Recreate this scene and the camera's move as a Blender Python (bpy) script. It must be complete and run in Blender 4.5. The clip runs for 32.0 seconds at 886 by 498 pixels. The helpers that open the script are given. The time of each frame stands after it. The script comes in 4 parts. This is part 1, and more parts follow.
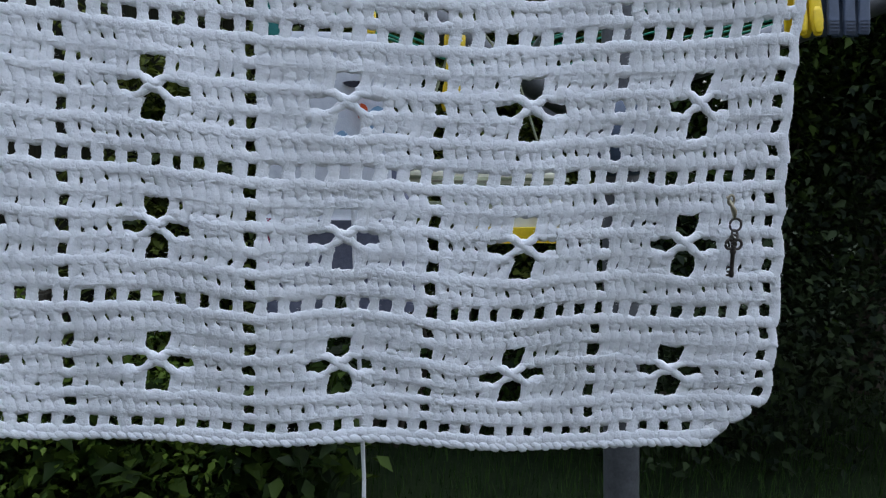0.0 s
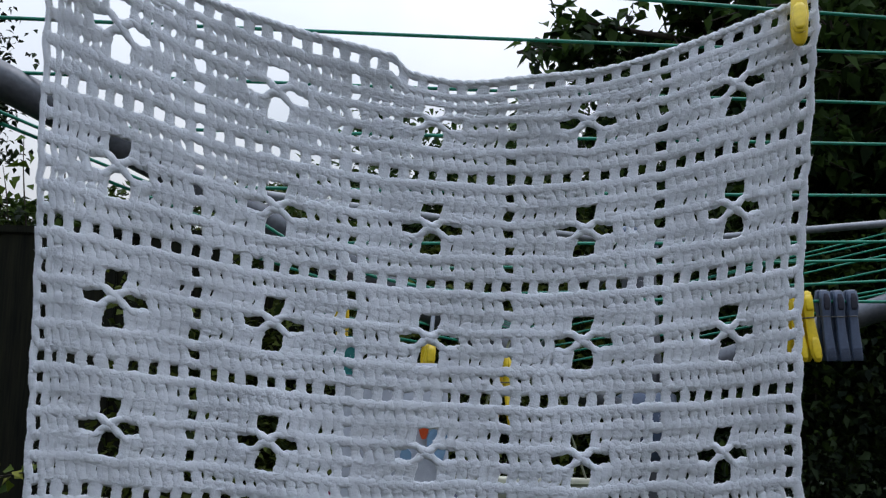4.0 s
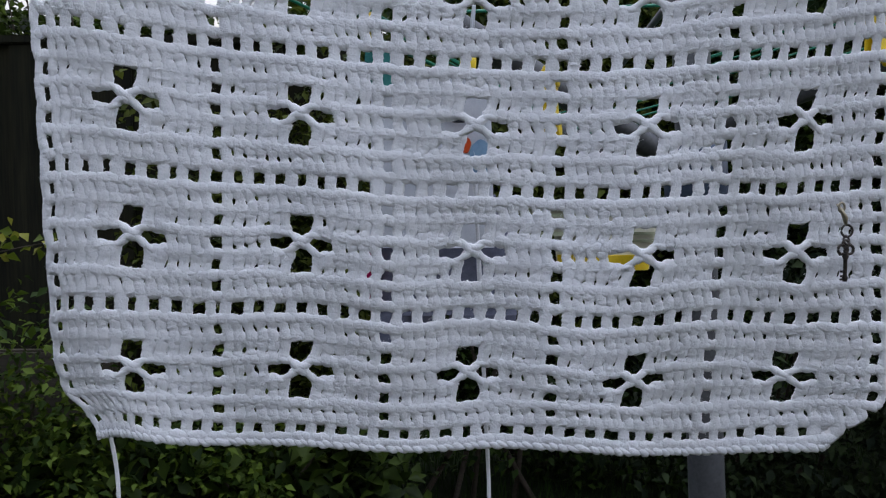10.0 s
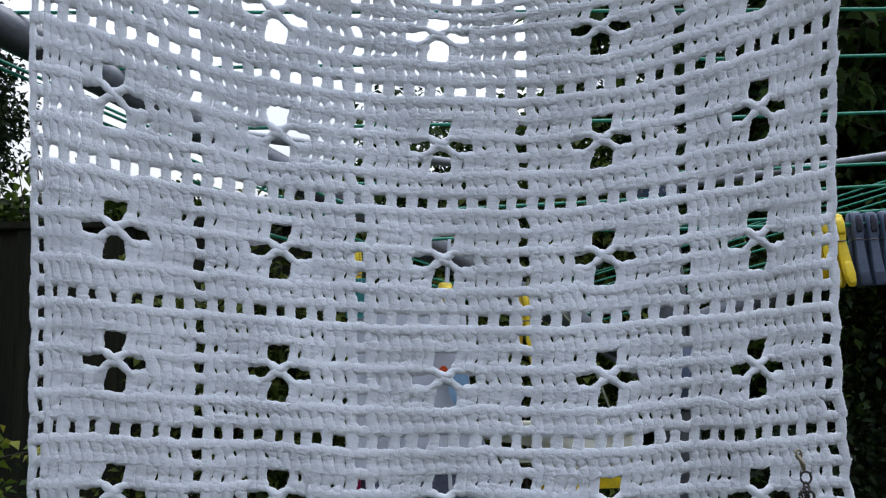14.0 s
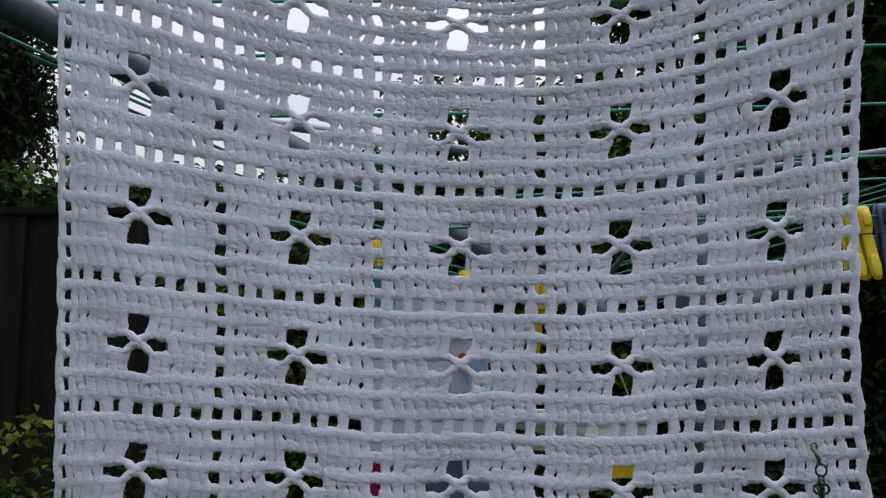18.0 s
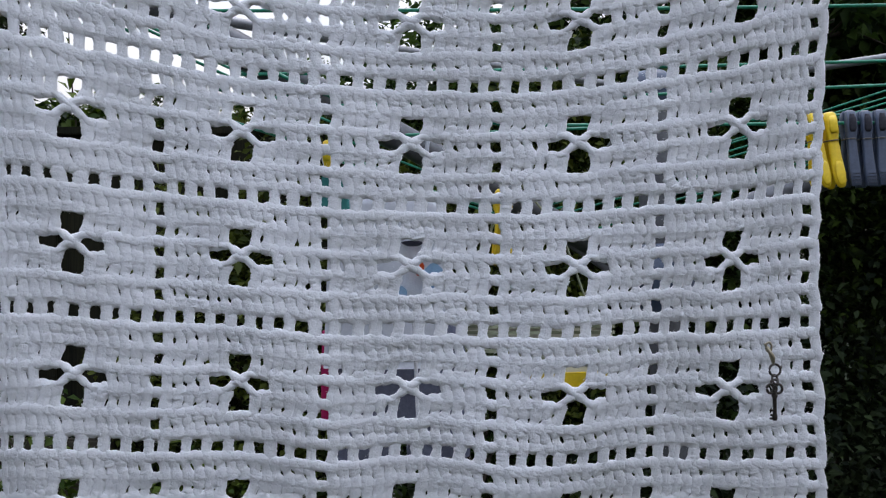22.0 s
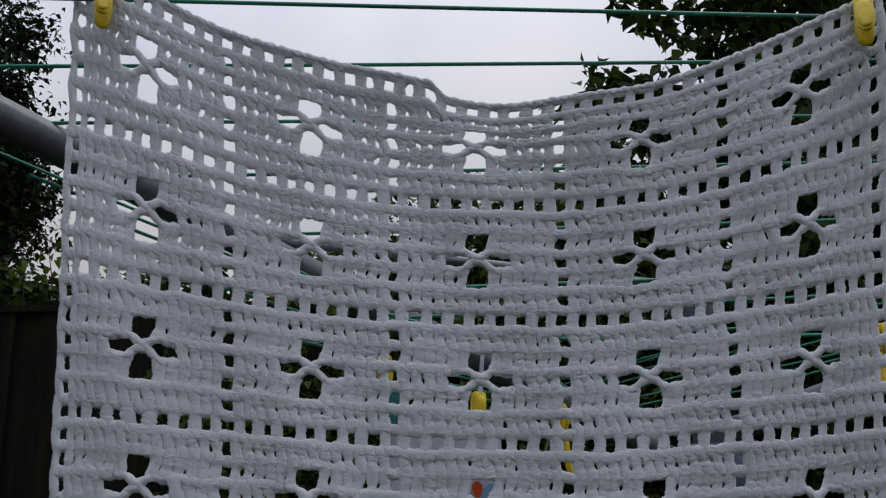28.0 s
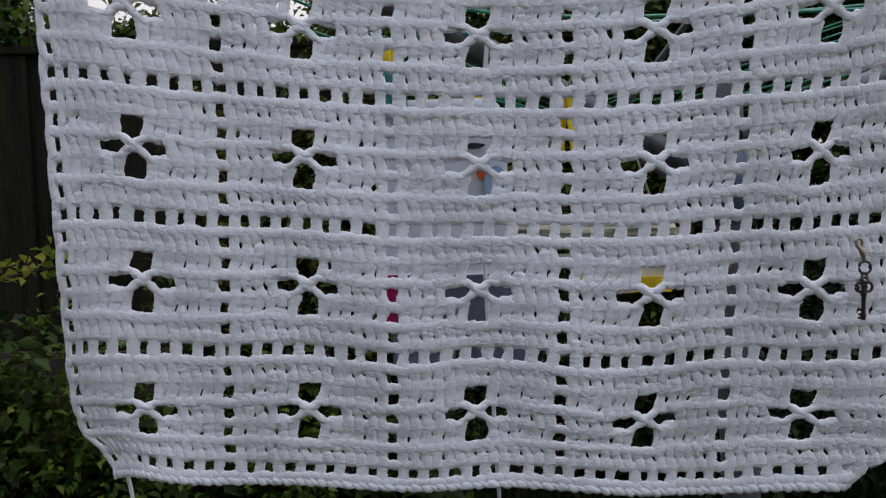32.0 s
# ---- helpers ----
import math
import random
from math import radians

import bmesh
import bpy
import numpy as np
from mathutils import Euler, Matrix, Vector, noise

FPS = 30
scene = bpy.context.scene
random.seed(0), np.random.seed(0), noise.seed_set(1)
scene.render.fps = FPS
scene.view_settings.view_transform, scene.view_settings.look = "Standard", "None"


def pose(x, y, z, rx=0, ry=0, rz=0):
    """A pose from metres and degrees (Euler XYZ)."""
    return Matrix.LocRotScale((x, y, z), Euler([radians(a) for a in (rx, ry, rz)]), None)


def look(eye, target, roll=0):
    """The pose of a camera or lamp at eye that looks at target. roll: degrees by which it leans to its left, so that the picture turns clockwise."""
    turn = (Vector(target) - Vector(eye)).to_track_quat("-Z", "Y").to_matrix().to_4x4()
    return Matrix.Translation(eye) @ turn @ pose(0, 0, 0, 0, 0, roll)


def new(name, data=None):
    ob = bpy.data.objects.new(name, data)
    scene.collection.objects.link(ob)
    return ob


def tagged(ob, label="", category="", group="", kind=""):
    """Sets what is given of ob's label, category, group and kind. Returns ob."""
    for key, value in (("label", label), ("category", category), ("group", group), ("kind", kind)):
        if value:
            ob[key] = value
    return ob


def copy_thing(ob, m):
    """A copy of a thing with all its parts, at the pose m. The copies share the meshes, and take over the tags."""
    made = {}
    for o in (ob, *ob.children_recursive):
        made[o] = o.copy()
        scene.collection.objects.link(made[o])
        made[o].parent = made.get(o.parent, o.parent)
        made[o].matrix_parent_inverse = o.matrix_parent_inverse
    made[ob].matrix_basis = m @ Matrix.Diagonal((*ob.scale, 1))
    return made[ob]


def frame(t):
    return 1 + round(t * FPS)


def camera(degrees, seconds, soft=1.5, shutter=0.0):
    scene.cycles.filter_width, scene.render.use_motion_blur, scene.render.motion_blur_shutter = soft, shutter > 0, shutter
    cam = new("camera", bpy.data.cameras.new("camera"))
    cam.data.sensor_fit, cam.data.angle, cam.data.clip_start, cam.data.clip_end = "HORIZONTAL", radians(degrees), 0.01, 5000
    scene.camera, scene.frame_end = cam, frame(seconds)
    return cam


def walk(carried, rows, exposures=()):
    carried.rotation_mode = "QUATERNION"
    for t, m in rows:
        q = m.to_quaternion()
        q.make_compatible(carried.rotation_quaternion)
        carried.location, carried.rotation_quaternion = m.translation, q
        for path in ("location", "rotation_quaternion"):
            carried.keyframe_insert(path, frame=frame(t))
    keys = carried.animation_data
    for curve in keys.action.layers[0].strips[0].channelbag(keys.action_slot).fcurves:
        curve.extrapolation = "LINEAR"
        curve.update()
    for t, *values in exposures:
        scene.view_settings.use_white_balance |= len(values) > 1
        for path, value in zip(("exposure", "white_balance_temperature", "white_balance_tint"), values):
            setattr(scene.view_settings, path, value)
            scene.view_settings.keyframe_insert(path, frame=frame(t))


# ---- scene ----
# ---- camera ----
cam = camera(57.0, 32.0, soft=1.25)
PATH = [
    (0, 0.0417, -0.5793, 1.2781, -8.55, -1.32, -2.82), (0.5, 0.0487, -0.5785, 1.2810, -6.66, -1.14, -2.30), (1, 0.0501, -0.5836, 1.2824, -5.30, -1.25, -1.32),
    (1.5, 0.0468, -0.5876, 1.2989, -3.88, -1.50, -0.35), (2, 0.0449, -0.5946, 1.3278, -1.03, -1.78, -1.06), (2.5, 0.0261, -0.6219, 1.3461, 1.77, -1.93, -0.91),
    (3, 0.0111, -0.6540, 1.3619, 3.78, -2.31, -1.57), (3.5, 0.0047, -0.6839, 1.3796, 5.34, -2.24, -1.34), (4, -0.0062, -0.6948, 1.3788, 7.08, -1.36, -1.77),
    (4.5, -0.0020, -0.6989, 1.3429, 9.57, -0.90, 1.12), (6.5, -0.0563, -0.7498, 1.2974, 10.58, 0.14, -1.37), (7, -0.0440, -0.6954, 1.3161, 5.38, -0.38, -0.97),
    (7.5, -0.0589, -0.6700, 1.3012, 3.01, -0.61, -2.33), (8, -0.0593, -0.6787, 1.3005, -0.68, -0.17, -1.78), (8.5, -0.0363, -0.6545, 1.2619, -0.61, 0.51, -0.18),
    (9, -0.0726, -0.6173, 1.2554, -2.57, 0.22, -3.50), (9.5, -0.0318, -0.6026, 1.2171, -2.01, 0.35, -1.15), (10, -0.0250, -0.6196, 1.2427, -4.00, 0.04, -0.32),
    (10.5, -0.0366, -0.6349, 1.2638, -4.53, -0.30, -2.01), (11, -0.0223, -0.6503, 1.2764, -2.69, -0.59, -0.74), (11.5, -0.0159, -0.6502, 1.2808, -2.11, -0.58, -1.42),
    (12, -0.0133, -0.6357, 1.2704, -0.44, -0.20, -1.83), (12.5, -0.0144, -0.6426, 1.2830, 1.10, 0.19, -0.22), (13, -0.0097, -0.6489, 1.2922, 3.85, 0.62, 0.14),
    (13.5, -0.0007, -0.6639, 1.3199, 3.61, 0.77, -0.05), (14, 0.0002, -0.6565, 1.3196, 6.71, 0.97, -0.17), (14.5, 0.0014, -0.6511, 1.3212, 8.54, 0.96, 0.16),
    (15, 0.0043, -0.6512, 1.3177, 10.75, 0.64, 1.41), (15.5, 0.0075, -0.6563, 1.3247, 10.98, 0.52, 1.67), (17.5, 0.0124, -0.6684, 1.3266, 7.57, 0.30, 1.70),
    (18, 0.0124, -0.6620, 1.3179, 5.96, 0.12, 1.97), (18.5, 0.0146, -0.6652, 1.3146, 3.83, -0.28, 1.55), (19, 0.0151, -0.6540, 1.3083, -0.54, -0.19, 1.54),
    (19.5, 0.0183, -0.6380, 1.2800, -1.59, -0.17, 2.25), (20, 0.0142, -0.6299, 1.2741, -5.30, -0.06, 1.45), (20.5, 0.0233, -0.6179, 1.2698, -5.02, -0.33, 1.33),
    (21, 0.0207, -0.6147, 1.2663, -4.05, -0.75, -0.42), (21.5, 0.0262, -0.6206, 1.2742, -2.87, -0.54, -0.43), (22, 0.0298, -0.6339, 1.2939, 1.10, 0.09, 0.14),
    (22.5, 0.0216, -0.6484, 1.2972, 3.97, 0.39, -0.07), (23, 0.0344, -0.6567, 1.3226, 5.69, 0.58, 0.92), (23.5, 0.0294, -0.6626, 1.3277, 7.57, 0.48, 1.54),
    (24, 0.0250, -0.6587, 1.3335, 9.28, 0.24, 2.26), (24.5, 0.0165, -0.6552, 1.3362, 9.50, 0.29, 2.53), (25, 0.0008, -0.6500, 1.3465, 9.21, 0.05, 2.32),
    (25.5, -0.0105, -0.6475, 1.3423, 9.44, -0.15, 2.39), (27.5, -0.0262, -0.6350, 1.3587, 11.86, 0.61, 2.22), (28, -0.0101, -0.6396, 1.3555, 12.06, 0.50, 1.40),
    (28.5, -0.0014, -0.6388, 1.3518, 9.56, 0.59, 1.39), (29, 0.0043, -0.6350, 1.3476, 7.76, 0.53, 1.80), (29.5, 0.0019, -0.6313, 1.3319, 6.54, 0.46, 1.85),
    (30, -0.0019, -0.6297, 1.3281, 2.89, 0.26, 1.16), (30.5, -0.0029, -0.6292, 1.3148, 0.81, 0.60, 1.28), (31, 0.0081, -0.6215, 1.3016, -0.78, 0.60, 3.29),
    (31.5, 0.0087, -0.6159, 1.2882, -2.45, 1.19, 2.78), (32, 0.0077, -0.6131, 1.2818, -4.79, 1.08, 2.99),
]
EXPOSURES = [(0, 0.71, 6380, 8.5), (1, 0.66, 6430, 9.2), (2, 0.76, 6480, 10.0), (3, 0.68, 6430, 9.2), (4, 0.26, 6430, 9.2), (7, 0.13, 6790, 14.5), (8, 0.42, 6920, 16.0), (9, 0.46, 6840, 15.2), (10, 0.53, 6690, 13.0), (11, 0.61, 6580, 11.5), (12, 0.68, 6580, 11.5), (13, 0.69, 6530, 10.8), (14, 0.61, 6480, 10.0), (15, 0.36, 6480, 10.0), (18, 0.18, 6690, 13.0), (19, 0.34, 6900, 14.5), (20, 0.41, 6910, 15.2), (21, 0.63, 6900, 14.5), (22, 0.65, 6710, 13.0), (23, 0.65, 6500, 10.0), (24, 0.41, 6480, 10.0), (25, 0.26, 6480, 10.0), (28, -0.34, 6850, 13.8), (29, 0.06, 7020, 16.7), (30, 0.33, 7310, 19.0), (31, 0.26, 7200, 16.7), (32, 0.36, 7060, 16.7)]
walk(cam, [(t, pose(x, y, z, 90 + p, r, w)) for t, x, y, z, p, r, w in PATH], EXPOSURES)

# ---- sky and light ----
world = bpy.data.worlds.new("overcast_sky")
scene.world = world
world.use_nodes = True
wn, wl = world.node_tree.nodes, world.node_tree.links
wn.clear()
sky = wn.new("ShaderNodeTexSky")
sky.sky_type, sky.sun_disc = "NISHITA", False
sky.sun_elevation, sky.sun_rotation = radians(52), radians(20)
sky.dust_density, sky.air_density, sky.ozone_density = 4.0, 1.0, 1.0
clouds = wn.new("ShaderNodeTexNoise")
clouds.inputs["Scale"].default_value, clouds.inputs["Detail"].default_value = 3.2, 6.0
cloud_ramp = wn.new("ShaderNodeValToRGB")
cloud_ramp.color_ramp.elements[0].position, cloud_ramp.color_ramp.elements[0].color = 0.3, (6.6, 7.8, 10.0, 1)
cloud_ramp.color_ramp.elements[1].position, cloud_ramp.color_ramp.elements[1].color = 0.72, (9.0, 10.0, 12.0, 1)
wcoord = wn.new("ShaderNodeTexCoord")
wmix = wn.new("ShaderNodeMix")
wmix.data_type = "RGBA"
wmix.inputs["Factor"].default_value = 0.88
wback = wn.new("ShaderNodeBackground")
wback.inputs["Strength"].default_value = 0.1
wout = wn.new("ShaderNodeOutputWorld")
wl.new(wcoord.outputs["Generated"], clouds.inputs["Vector"])
wl.new(clouds.outputs["Fac"], cloud_ramp.inputs["Fac"])
wl.new(sky.outputs["Color"], wmix.inputs["A"])
wl.new(cloud_ramp.outputs["Color"], wmix.inputs["B"])
wsep = wn.new("ShaderNodeSeparateXYZ")
wup = wn.new("ShaderNodeMapRange")  # an overcast sky is brightest overhead
wup.inputs["From Min"].default_value, wup.inputs["From Max"].default_value = 0.0, 1.0
wup.inputs["To Min"].default_value, wup.inputs["To Max"].default_value = 0.48, 1.75
wmul = wn.new("ShaderNodeVectorMath")
wmul.operation = "SCALE"
wl.new(wcoord.outputs["Generated"], wsep.inputs["Vector"])
wl.new(wsep.outputs["Z"], wup.inputs["Value"])
wl.new(wmix.outputs["Result"], wmul.inputs[0])
wl.new(wup.outputs["Result"], wmul.inputs["Scale"])
wtint = wn.new("ShaderNodeValToRGB")  # whiter low down, bluer overhead
wtint.color_ramp.elements[0].position, wtint.color_ramp.elements[0].color = 0.10, (1.10, 1.0, 0.86, 1)
wtint.color_ramp.elements[1].position, wtint.color_ramp.elements[1].color = 0.70, (0.99, 1.0, 1.02, 1)
wcol = wn.new("ShaderNodeVectorMath")
wcol.operation = "MULTIPLY"
wl.new(wsep.outputs["Z"], wtint.inputs["Fac"])
wl.new(wmul.outputs["Vector"], wcol.inputs[0])
wl.new(wtint.outputs["Color"], wcol.inputs[1])
wl.new(wcol.outputs["Vector"], wback.inputs["Color"])
wl.new(wback.outputs["Background"], wout.inputs["Surface"])
sun_data = bpy.data.lights.new("sun", "SUN")
sun_data.energy, sun_data.angle, sun_data.color = 0.6, radians(25), (1.0, 0.97, 0.93)
sun = new("sun", sun_data)
sun.matrix_world = look((2.0, 1.0, 9), (0, 0, 1.2))


# ---- materials ----
def material(name, rough=0.8, metal=0.0):
    m = bpy.data.materials.new(name)
    m.use_nodes = True
    b = m.node_tree.nodes["Principled BSDF"]
    b.inputs["Roughness"].default_value, b.inputs["Metallic"].default_value = rough, metal
    return m, m.node_tree.nodes, m.node_tree.links, b


def mottled(name, dark, light, scale, rough=0.8, metal=0.0, bump=0.0, bump_scale=None, stretch=(1, 1, 1), through_light=0.0, per_piece=0.0, gloss=0.5):
    """Two tones of noise at two scales, with a fine bump; through_light lets thin things glow when lit from behind."""
    m, n, l, b = material(name, rough, metal)
    b.inputs["Specular IOR Level"].default_value = gloss if rough < 0.5 else 0.12
    co = n.new("ShaderNodeTexCoord")
    mp = n.new("ShaderNodeMapping")
    mp.inputs["Scale"].default_value = stretch
    l.new(co.outputs["Object"], mp.inputs["Vector"])
    n1 = n.new("ShaderNodeTexNoise")
    n1.inputs["Scale"].default_value, n1.inputs["Detail"].default_value, n1.inputs["Roughness"].default_value = scale, 6.0, 0.65
    n2 = n.new("ShaderNodeTexNoise")
    n2.inputs["Scale"].default_value, n2.inputs["Detail"].default_value = scale * 7.3, 3.0
    l.new(mp.outputs["Vector"], n1.inputs["Vector"])
    l.new(mp.outputs["Vector"], n2.inputs["Vector"])
    mx = n.new("ShaderNodeMath")
    mx.operation = "MULTIPLY_ADD"
    mx.inputs[1].default_value = 0.35
    l.new(n2.outputs["Fac"], mx.inputs[0])
    sc = n.new("ShaderNodeMath")
    sc.operation = "MULTIPLY"
    sc.inputs[1].default_value = 0.65
    l.new(n1.outputs["Fac"], sc.inputs[0])
    l.new(sc.outputs[0], mx.inputs[2])
    fac = mx.outputs[0]
    if per_piece:
        geo = n.new("ShaderNodeNewGeometry")
        ad = n.new("ShaderNodeMath")
        ad.operation = "MULTIPLY_ADD"
        ad.inputs[1].default_value = per_piece
        l.new(geo.outputs["Random Per Island"], ad.inputs[0])
        sub = n.new("ShaderNodeMath")
        sub.operation = "SUBTRACT"
        sub.inputs[1].default_value = per_piece / 2
        l.new(fac, sub.inputs[0])
        l.new(sub.outputs[0], ad.inputs[2])
        fac = ad.outputs[0]
    rp = n.new("ShaderNodeValToRGB")
    rp.color_ramp.elements[0].position, rp.color_ramp.elements[0].color = 0.32, (*dark, 1)
    rp.color_ramp.elements[1].position, rp.color_ramp.elements[1].color = 0.68, (*light, 1)
    l.new(fac, rp.inputs["Fac"])
    l.new(rp.outputs["Color"], b.inputs["Base Color"])
    if bump:
        nb = n.new("ShaderNodeTexNoise")
        nb.inputs["Scale"].default_value, nb.inputs["Detail"].default_value = bump_scale or scale * 6, 4.0
        l.new(mp.outputs["Vector"], nb.inputs["Vector"])
        bp = n.new("ShaderNodeBump")
        bp.inputs["Strength"].default_value, bp.inputs["Distance"].default_value = bump, 0.002
        l.new(nb.outputs["Fac"], bp.inputs["Height"])
        l.new(bp.outputs["Normal"], b.inputs["Normal"])
    if through_light:
        tr = n.new("ShaderNodeBsdfTranslucent")
        l.new(rp.outputs["Color"], tr.inputs["Color"])
        ms = n.new("ShaderNodeMixShader")
        ms.inputs["Fac"].default_value = through_light
        l.new(b.outputs["BSDF"], ms.inputs[1])
        l.new(tr.outputs["BSDF"], ms.inputs[2])
        l.new(ms.outputs["Shader"], n["Material Output"].inputs["Surface"])
    return m


YARN = mottled("white_wool_yarn", (0.87, 0.88, 0.90), (0.94, 0.945, 0.955), 60, 0.95, bump=0.62, bump_scale=640, through_light=0.45)
YARN.node_tree.nodes["Principled BSDF"].inputs["Sheen Weight"].default_value = 0.4
YARN.node_tree.nodes["Principled BSDF"].inputs["Sheen Roughness"].default_value = 0.5
CORD = mottled("white_cotton_cord", (0.66, 0.67, 0.70), (0.82, 0.83, 0.85), 200, 0.9, bump=0.5, bump_scale=1200)
STEEL = mottled("galvanised_grey_tube", (0.07, 0.072, 0.08), (0.14, 0.145, 0.16), 30, 0.42, 0.45, bump=0.1, bump_scale=200)
STRUT = mottled("bright_galvanised_rod", (0.14, 0.145, 0.155), (0.26, 0.265, 0.28), 40, 0.42, 0.5)
LINE = mottled("green_plastic_line", (0.0, 0.14, 0.08), (0.01, 0.24, 0.14), 90, 0.42)
YELLOW = mottled("yellow_plastic", (0.62, 0.42, 0.008), (0.86, 0.62, 0.02), 40, 0.38, bump=0.1)
BLUEGREY = mottled("blue_grey_plastic", (0.035, 0.050, 0.085), (0.075, 0.10, 0.155), 40, 0.40, bump=0.1)
WIRE = mottled("dull_spring_wire", (0.10, 0.09, 0.08), (0.22, 0.20, 0.17), 200, 0.45, 0.8)
BRASS = mottled("pale_worn_brass", (0.22, 0.19, 0.13), (0.42, 0.37, 0.27), 300, 0.3, 0.9)
BRONZE = mottled("antique_bronze", (0.020, 0.018, 0.017), (0.11, 0.095, 0.085), 300, 0.28, 0.9, bump=0.2, bump_scale=900)
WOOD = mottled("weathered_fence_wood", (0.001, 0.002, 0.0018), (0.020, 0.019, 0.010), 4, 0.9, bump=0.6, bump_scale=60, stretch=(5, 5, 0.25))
PLANK = mottled("grey_old_timber", (0.02, 0.018, 0.014), (0.06, 0.052, 0.040), 5, 0.9, bump=0.6, bump_scale=60, stretch=(0.6, 6, 6))
BARK = mottled("dark_bark", (0.025, 0.021, 0.017), (0.075, 0.062, 0.048), 14, 0.92, bump=0.8, bump_scale=50)
# soil and grass: the garden's shade is put into these dark colours
SOIL = mottled("shade_toned_lawn_soil", (0.004, 0.008, 0.002), (0.012, 0.020, 0.006), 3, 0.95, bump=0.8, bump_scale=30)
GRASS = mottled("shade_toned_grass", (0.008, 0.020, 0.004), (0.026, 0.052, 0.010), 2, 0.75, through_light=0.25, per_piece=0.6)
LEAF = mottled("dark_tree_leaf", (0.010, 0.022, 0.006), (0.050, 0.088, 0.018), 2.5, 0.55, through_light=0.42, per_piece=0.7)
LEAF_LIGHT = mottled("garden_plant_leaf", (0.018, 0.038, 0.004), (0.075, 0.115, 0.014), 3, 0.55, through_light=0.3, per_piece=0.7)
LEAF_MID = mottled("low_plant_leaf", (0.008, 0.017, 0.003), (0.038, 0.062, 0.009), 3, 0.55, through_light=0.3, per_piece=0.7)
LEAF_OLIVE = mottled("olive_shrub_leaf", (0.018, 0.028, 0.005), (0.085, 0.105, 0.018), 3, 0.6, through_light=0.3, per_piece=0.7)
LEAF_YELLOW = mottled("yellow_green_leaf", (0.07, 0.10, 0.010), (0.20, 0.20, 0.028), 8, 0.55, through_light=0.35, per_piece=0.6)
# also on the right hedge's lower masses, where its darkness stands for shade
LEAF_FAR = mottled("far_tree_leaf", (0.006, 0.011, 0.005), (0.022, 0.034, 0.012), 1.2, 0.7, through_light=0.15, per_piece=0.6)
WHITE_CLOTH = mottled("white_jersey_cloth", (0.62, 0.64, 0.70), (0.76, 0.78, 0.82), 25, 0.9, bump=0.3, bump_scale=700, through_light=0.2)
GREY_CLOTH = mottled("slate_grey_cloth", (0.10, 0.11, 0.16), (0.20, 0.21, 0.28), 25, 0.9, bump=0.3, bump_scale=700)
BLUE_CLOTH = mottled("pale_blue_print", (0.20, 0.34, 0.50), (0.30, 0.46, 0.62), 40, 0.9)
RED_CLOTH = mottled("orange_red_print", (0.55, 0.07, 0.02), (0.72, 0.13, 0.04), 40, 0.9)
MAGENTA_CLOTH = mottled("magenta_trim", (0.32, 0.01, 0.07), (0.46, 0.03, 0.12), 40, 0.9)
DARK_PRINT = mottled("dark_print", (0.02, 0.02, 0.03), (0.05, 0.05, 0.06), 40, 0.9)
TEAL_CLOTH = mottled("teal_cloth", (0.03, 0.16, 0.15), (0.07, 0.27, 0.25), 40, 0.9)
RENDER_WALL = mottled("grey_brown_render", (0.30, 0.28, 0.26), (0.42, 0.39, 0.36), 1.5, 0.9, bump=0.5, bump_scale=40)
SLATE = mottled("dark_slate_cloth", (0.045, 0.055, 0.085), (0.09, 0.10, 0.14), 25, 0.9, bump=0.3, bump_scale=700)
SAGE = mottled("sage_stripe_cloth", (0.24, 0.26, 0.17), (0.34, 0.36, 0.25), 40, 0.9)
CREAM = mottled("cream_painted_timber", (0.55, 0.53, 0.42), (0.72, 0.70, 0.58), 12, 0.7, bump=0.2)


# ---- mesh helpers ----
def mesh_of(name, verts, faces, mat, smooth=True):
    me = bpy.data.meshes.new(name)
    verts, faces = np.asarray(verts, np.float32), np.asarray(faces, np.int32)
    w = faces.shape[1]
    me.vertices.add(len(verts))
    me.vertices.foreach_set("co", verts.ravel())
    me.loops.add(faces.size)
    me.loops.foreach_set("vertex_index", faces.ravel())
    me.polygons.add(len(faces))
    me.polygons.foreach_set("loop_start", np.arange(0, faces.size, w, dtype=np.int32))
    me.update(calc_edges=True)
    me.validate()
    if smooth:
        me.polygons.foreach_set("use_smooth", np.ones(len(me.polygons), bool))
    me.materials.append(mat)
    return me


def thing(name, at, label, category, group="", kind=""):
    ob = new(name)
    ob.location = at
    ob.empty_display_size = 0.05
    return tagged(ob, label, category, group, kind)


def part(name, geo, mat, parent, label=""):
    """Links (verts, faces) in world metres, or a bmesh, as one mesh under parent."""
    if isinstance(geo, bmesh.types.BMesh):
        me = bpy.data.meshes.new(name)
        geo.to_mesh(me)
        geo.free()
        me.materials.append(mat)
    else:
        me = mesh_of(name, geo[0], geo[1], mat)
    ob = new(name, me)
    if parent:
        ob.parent = parent
        if parent.parent is None:  # a part's own origin already lies at the world's
            ob.matrix_parent_inverse = parent.matrix_basis.inverted()
    return tagged(ob, label)


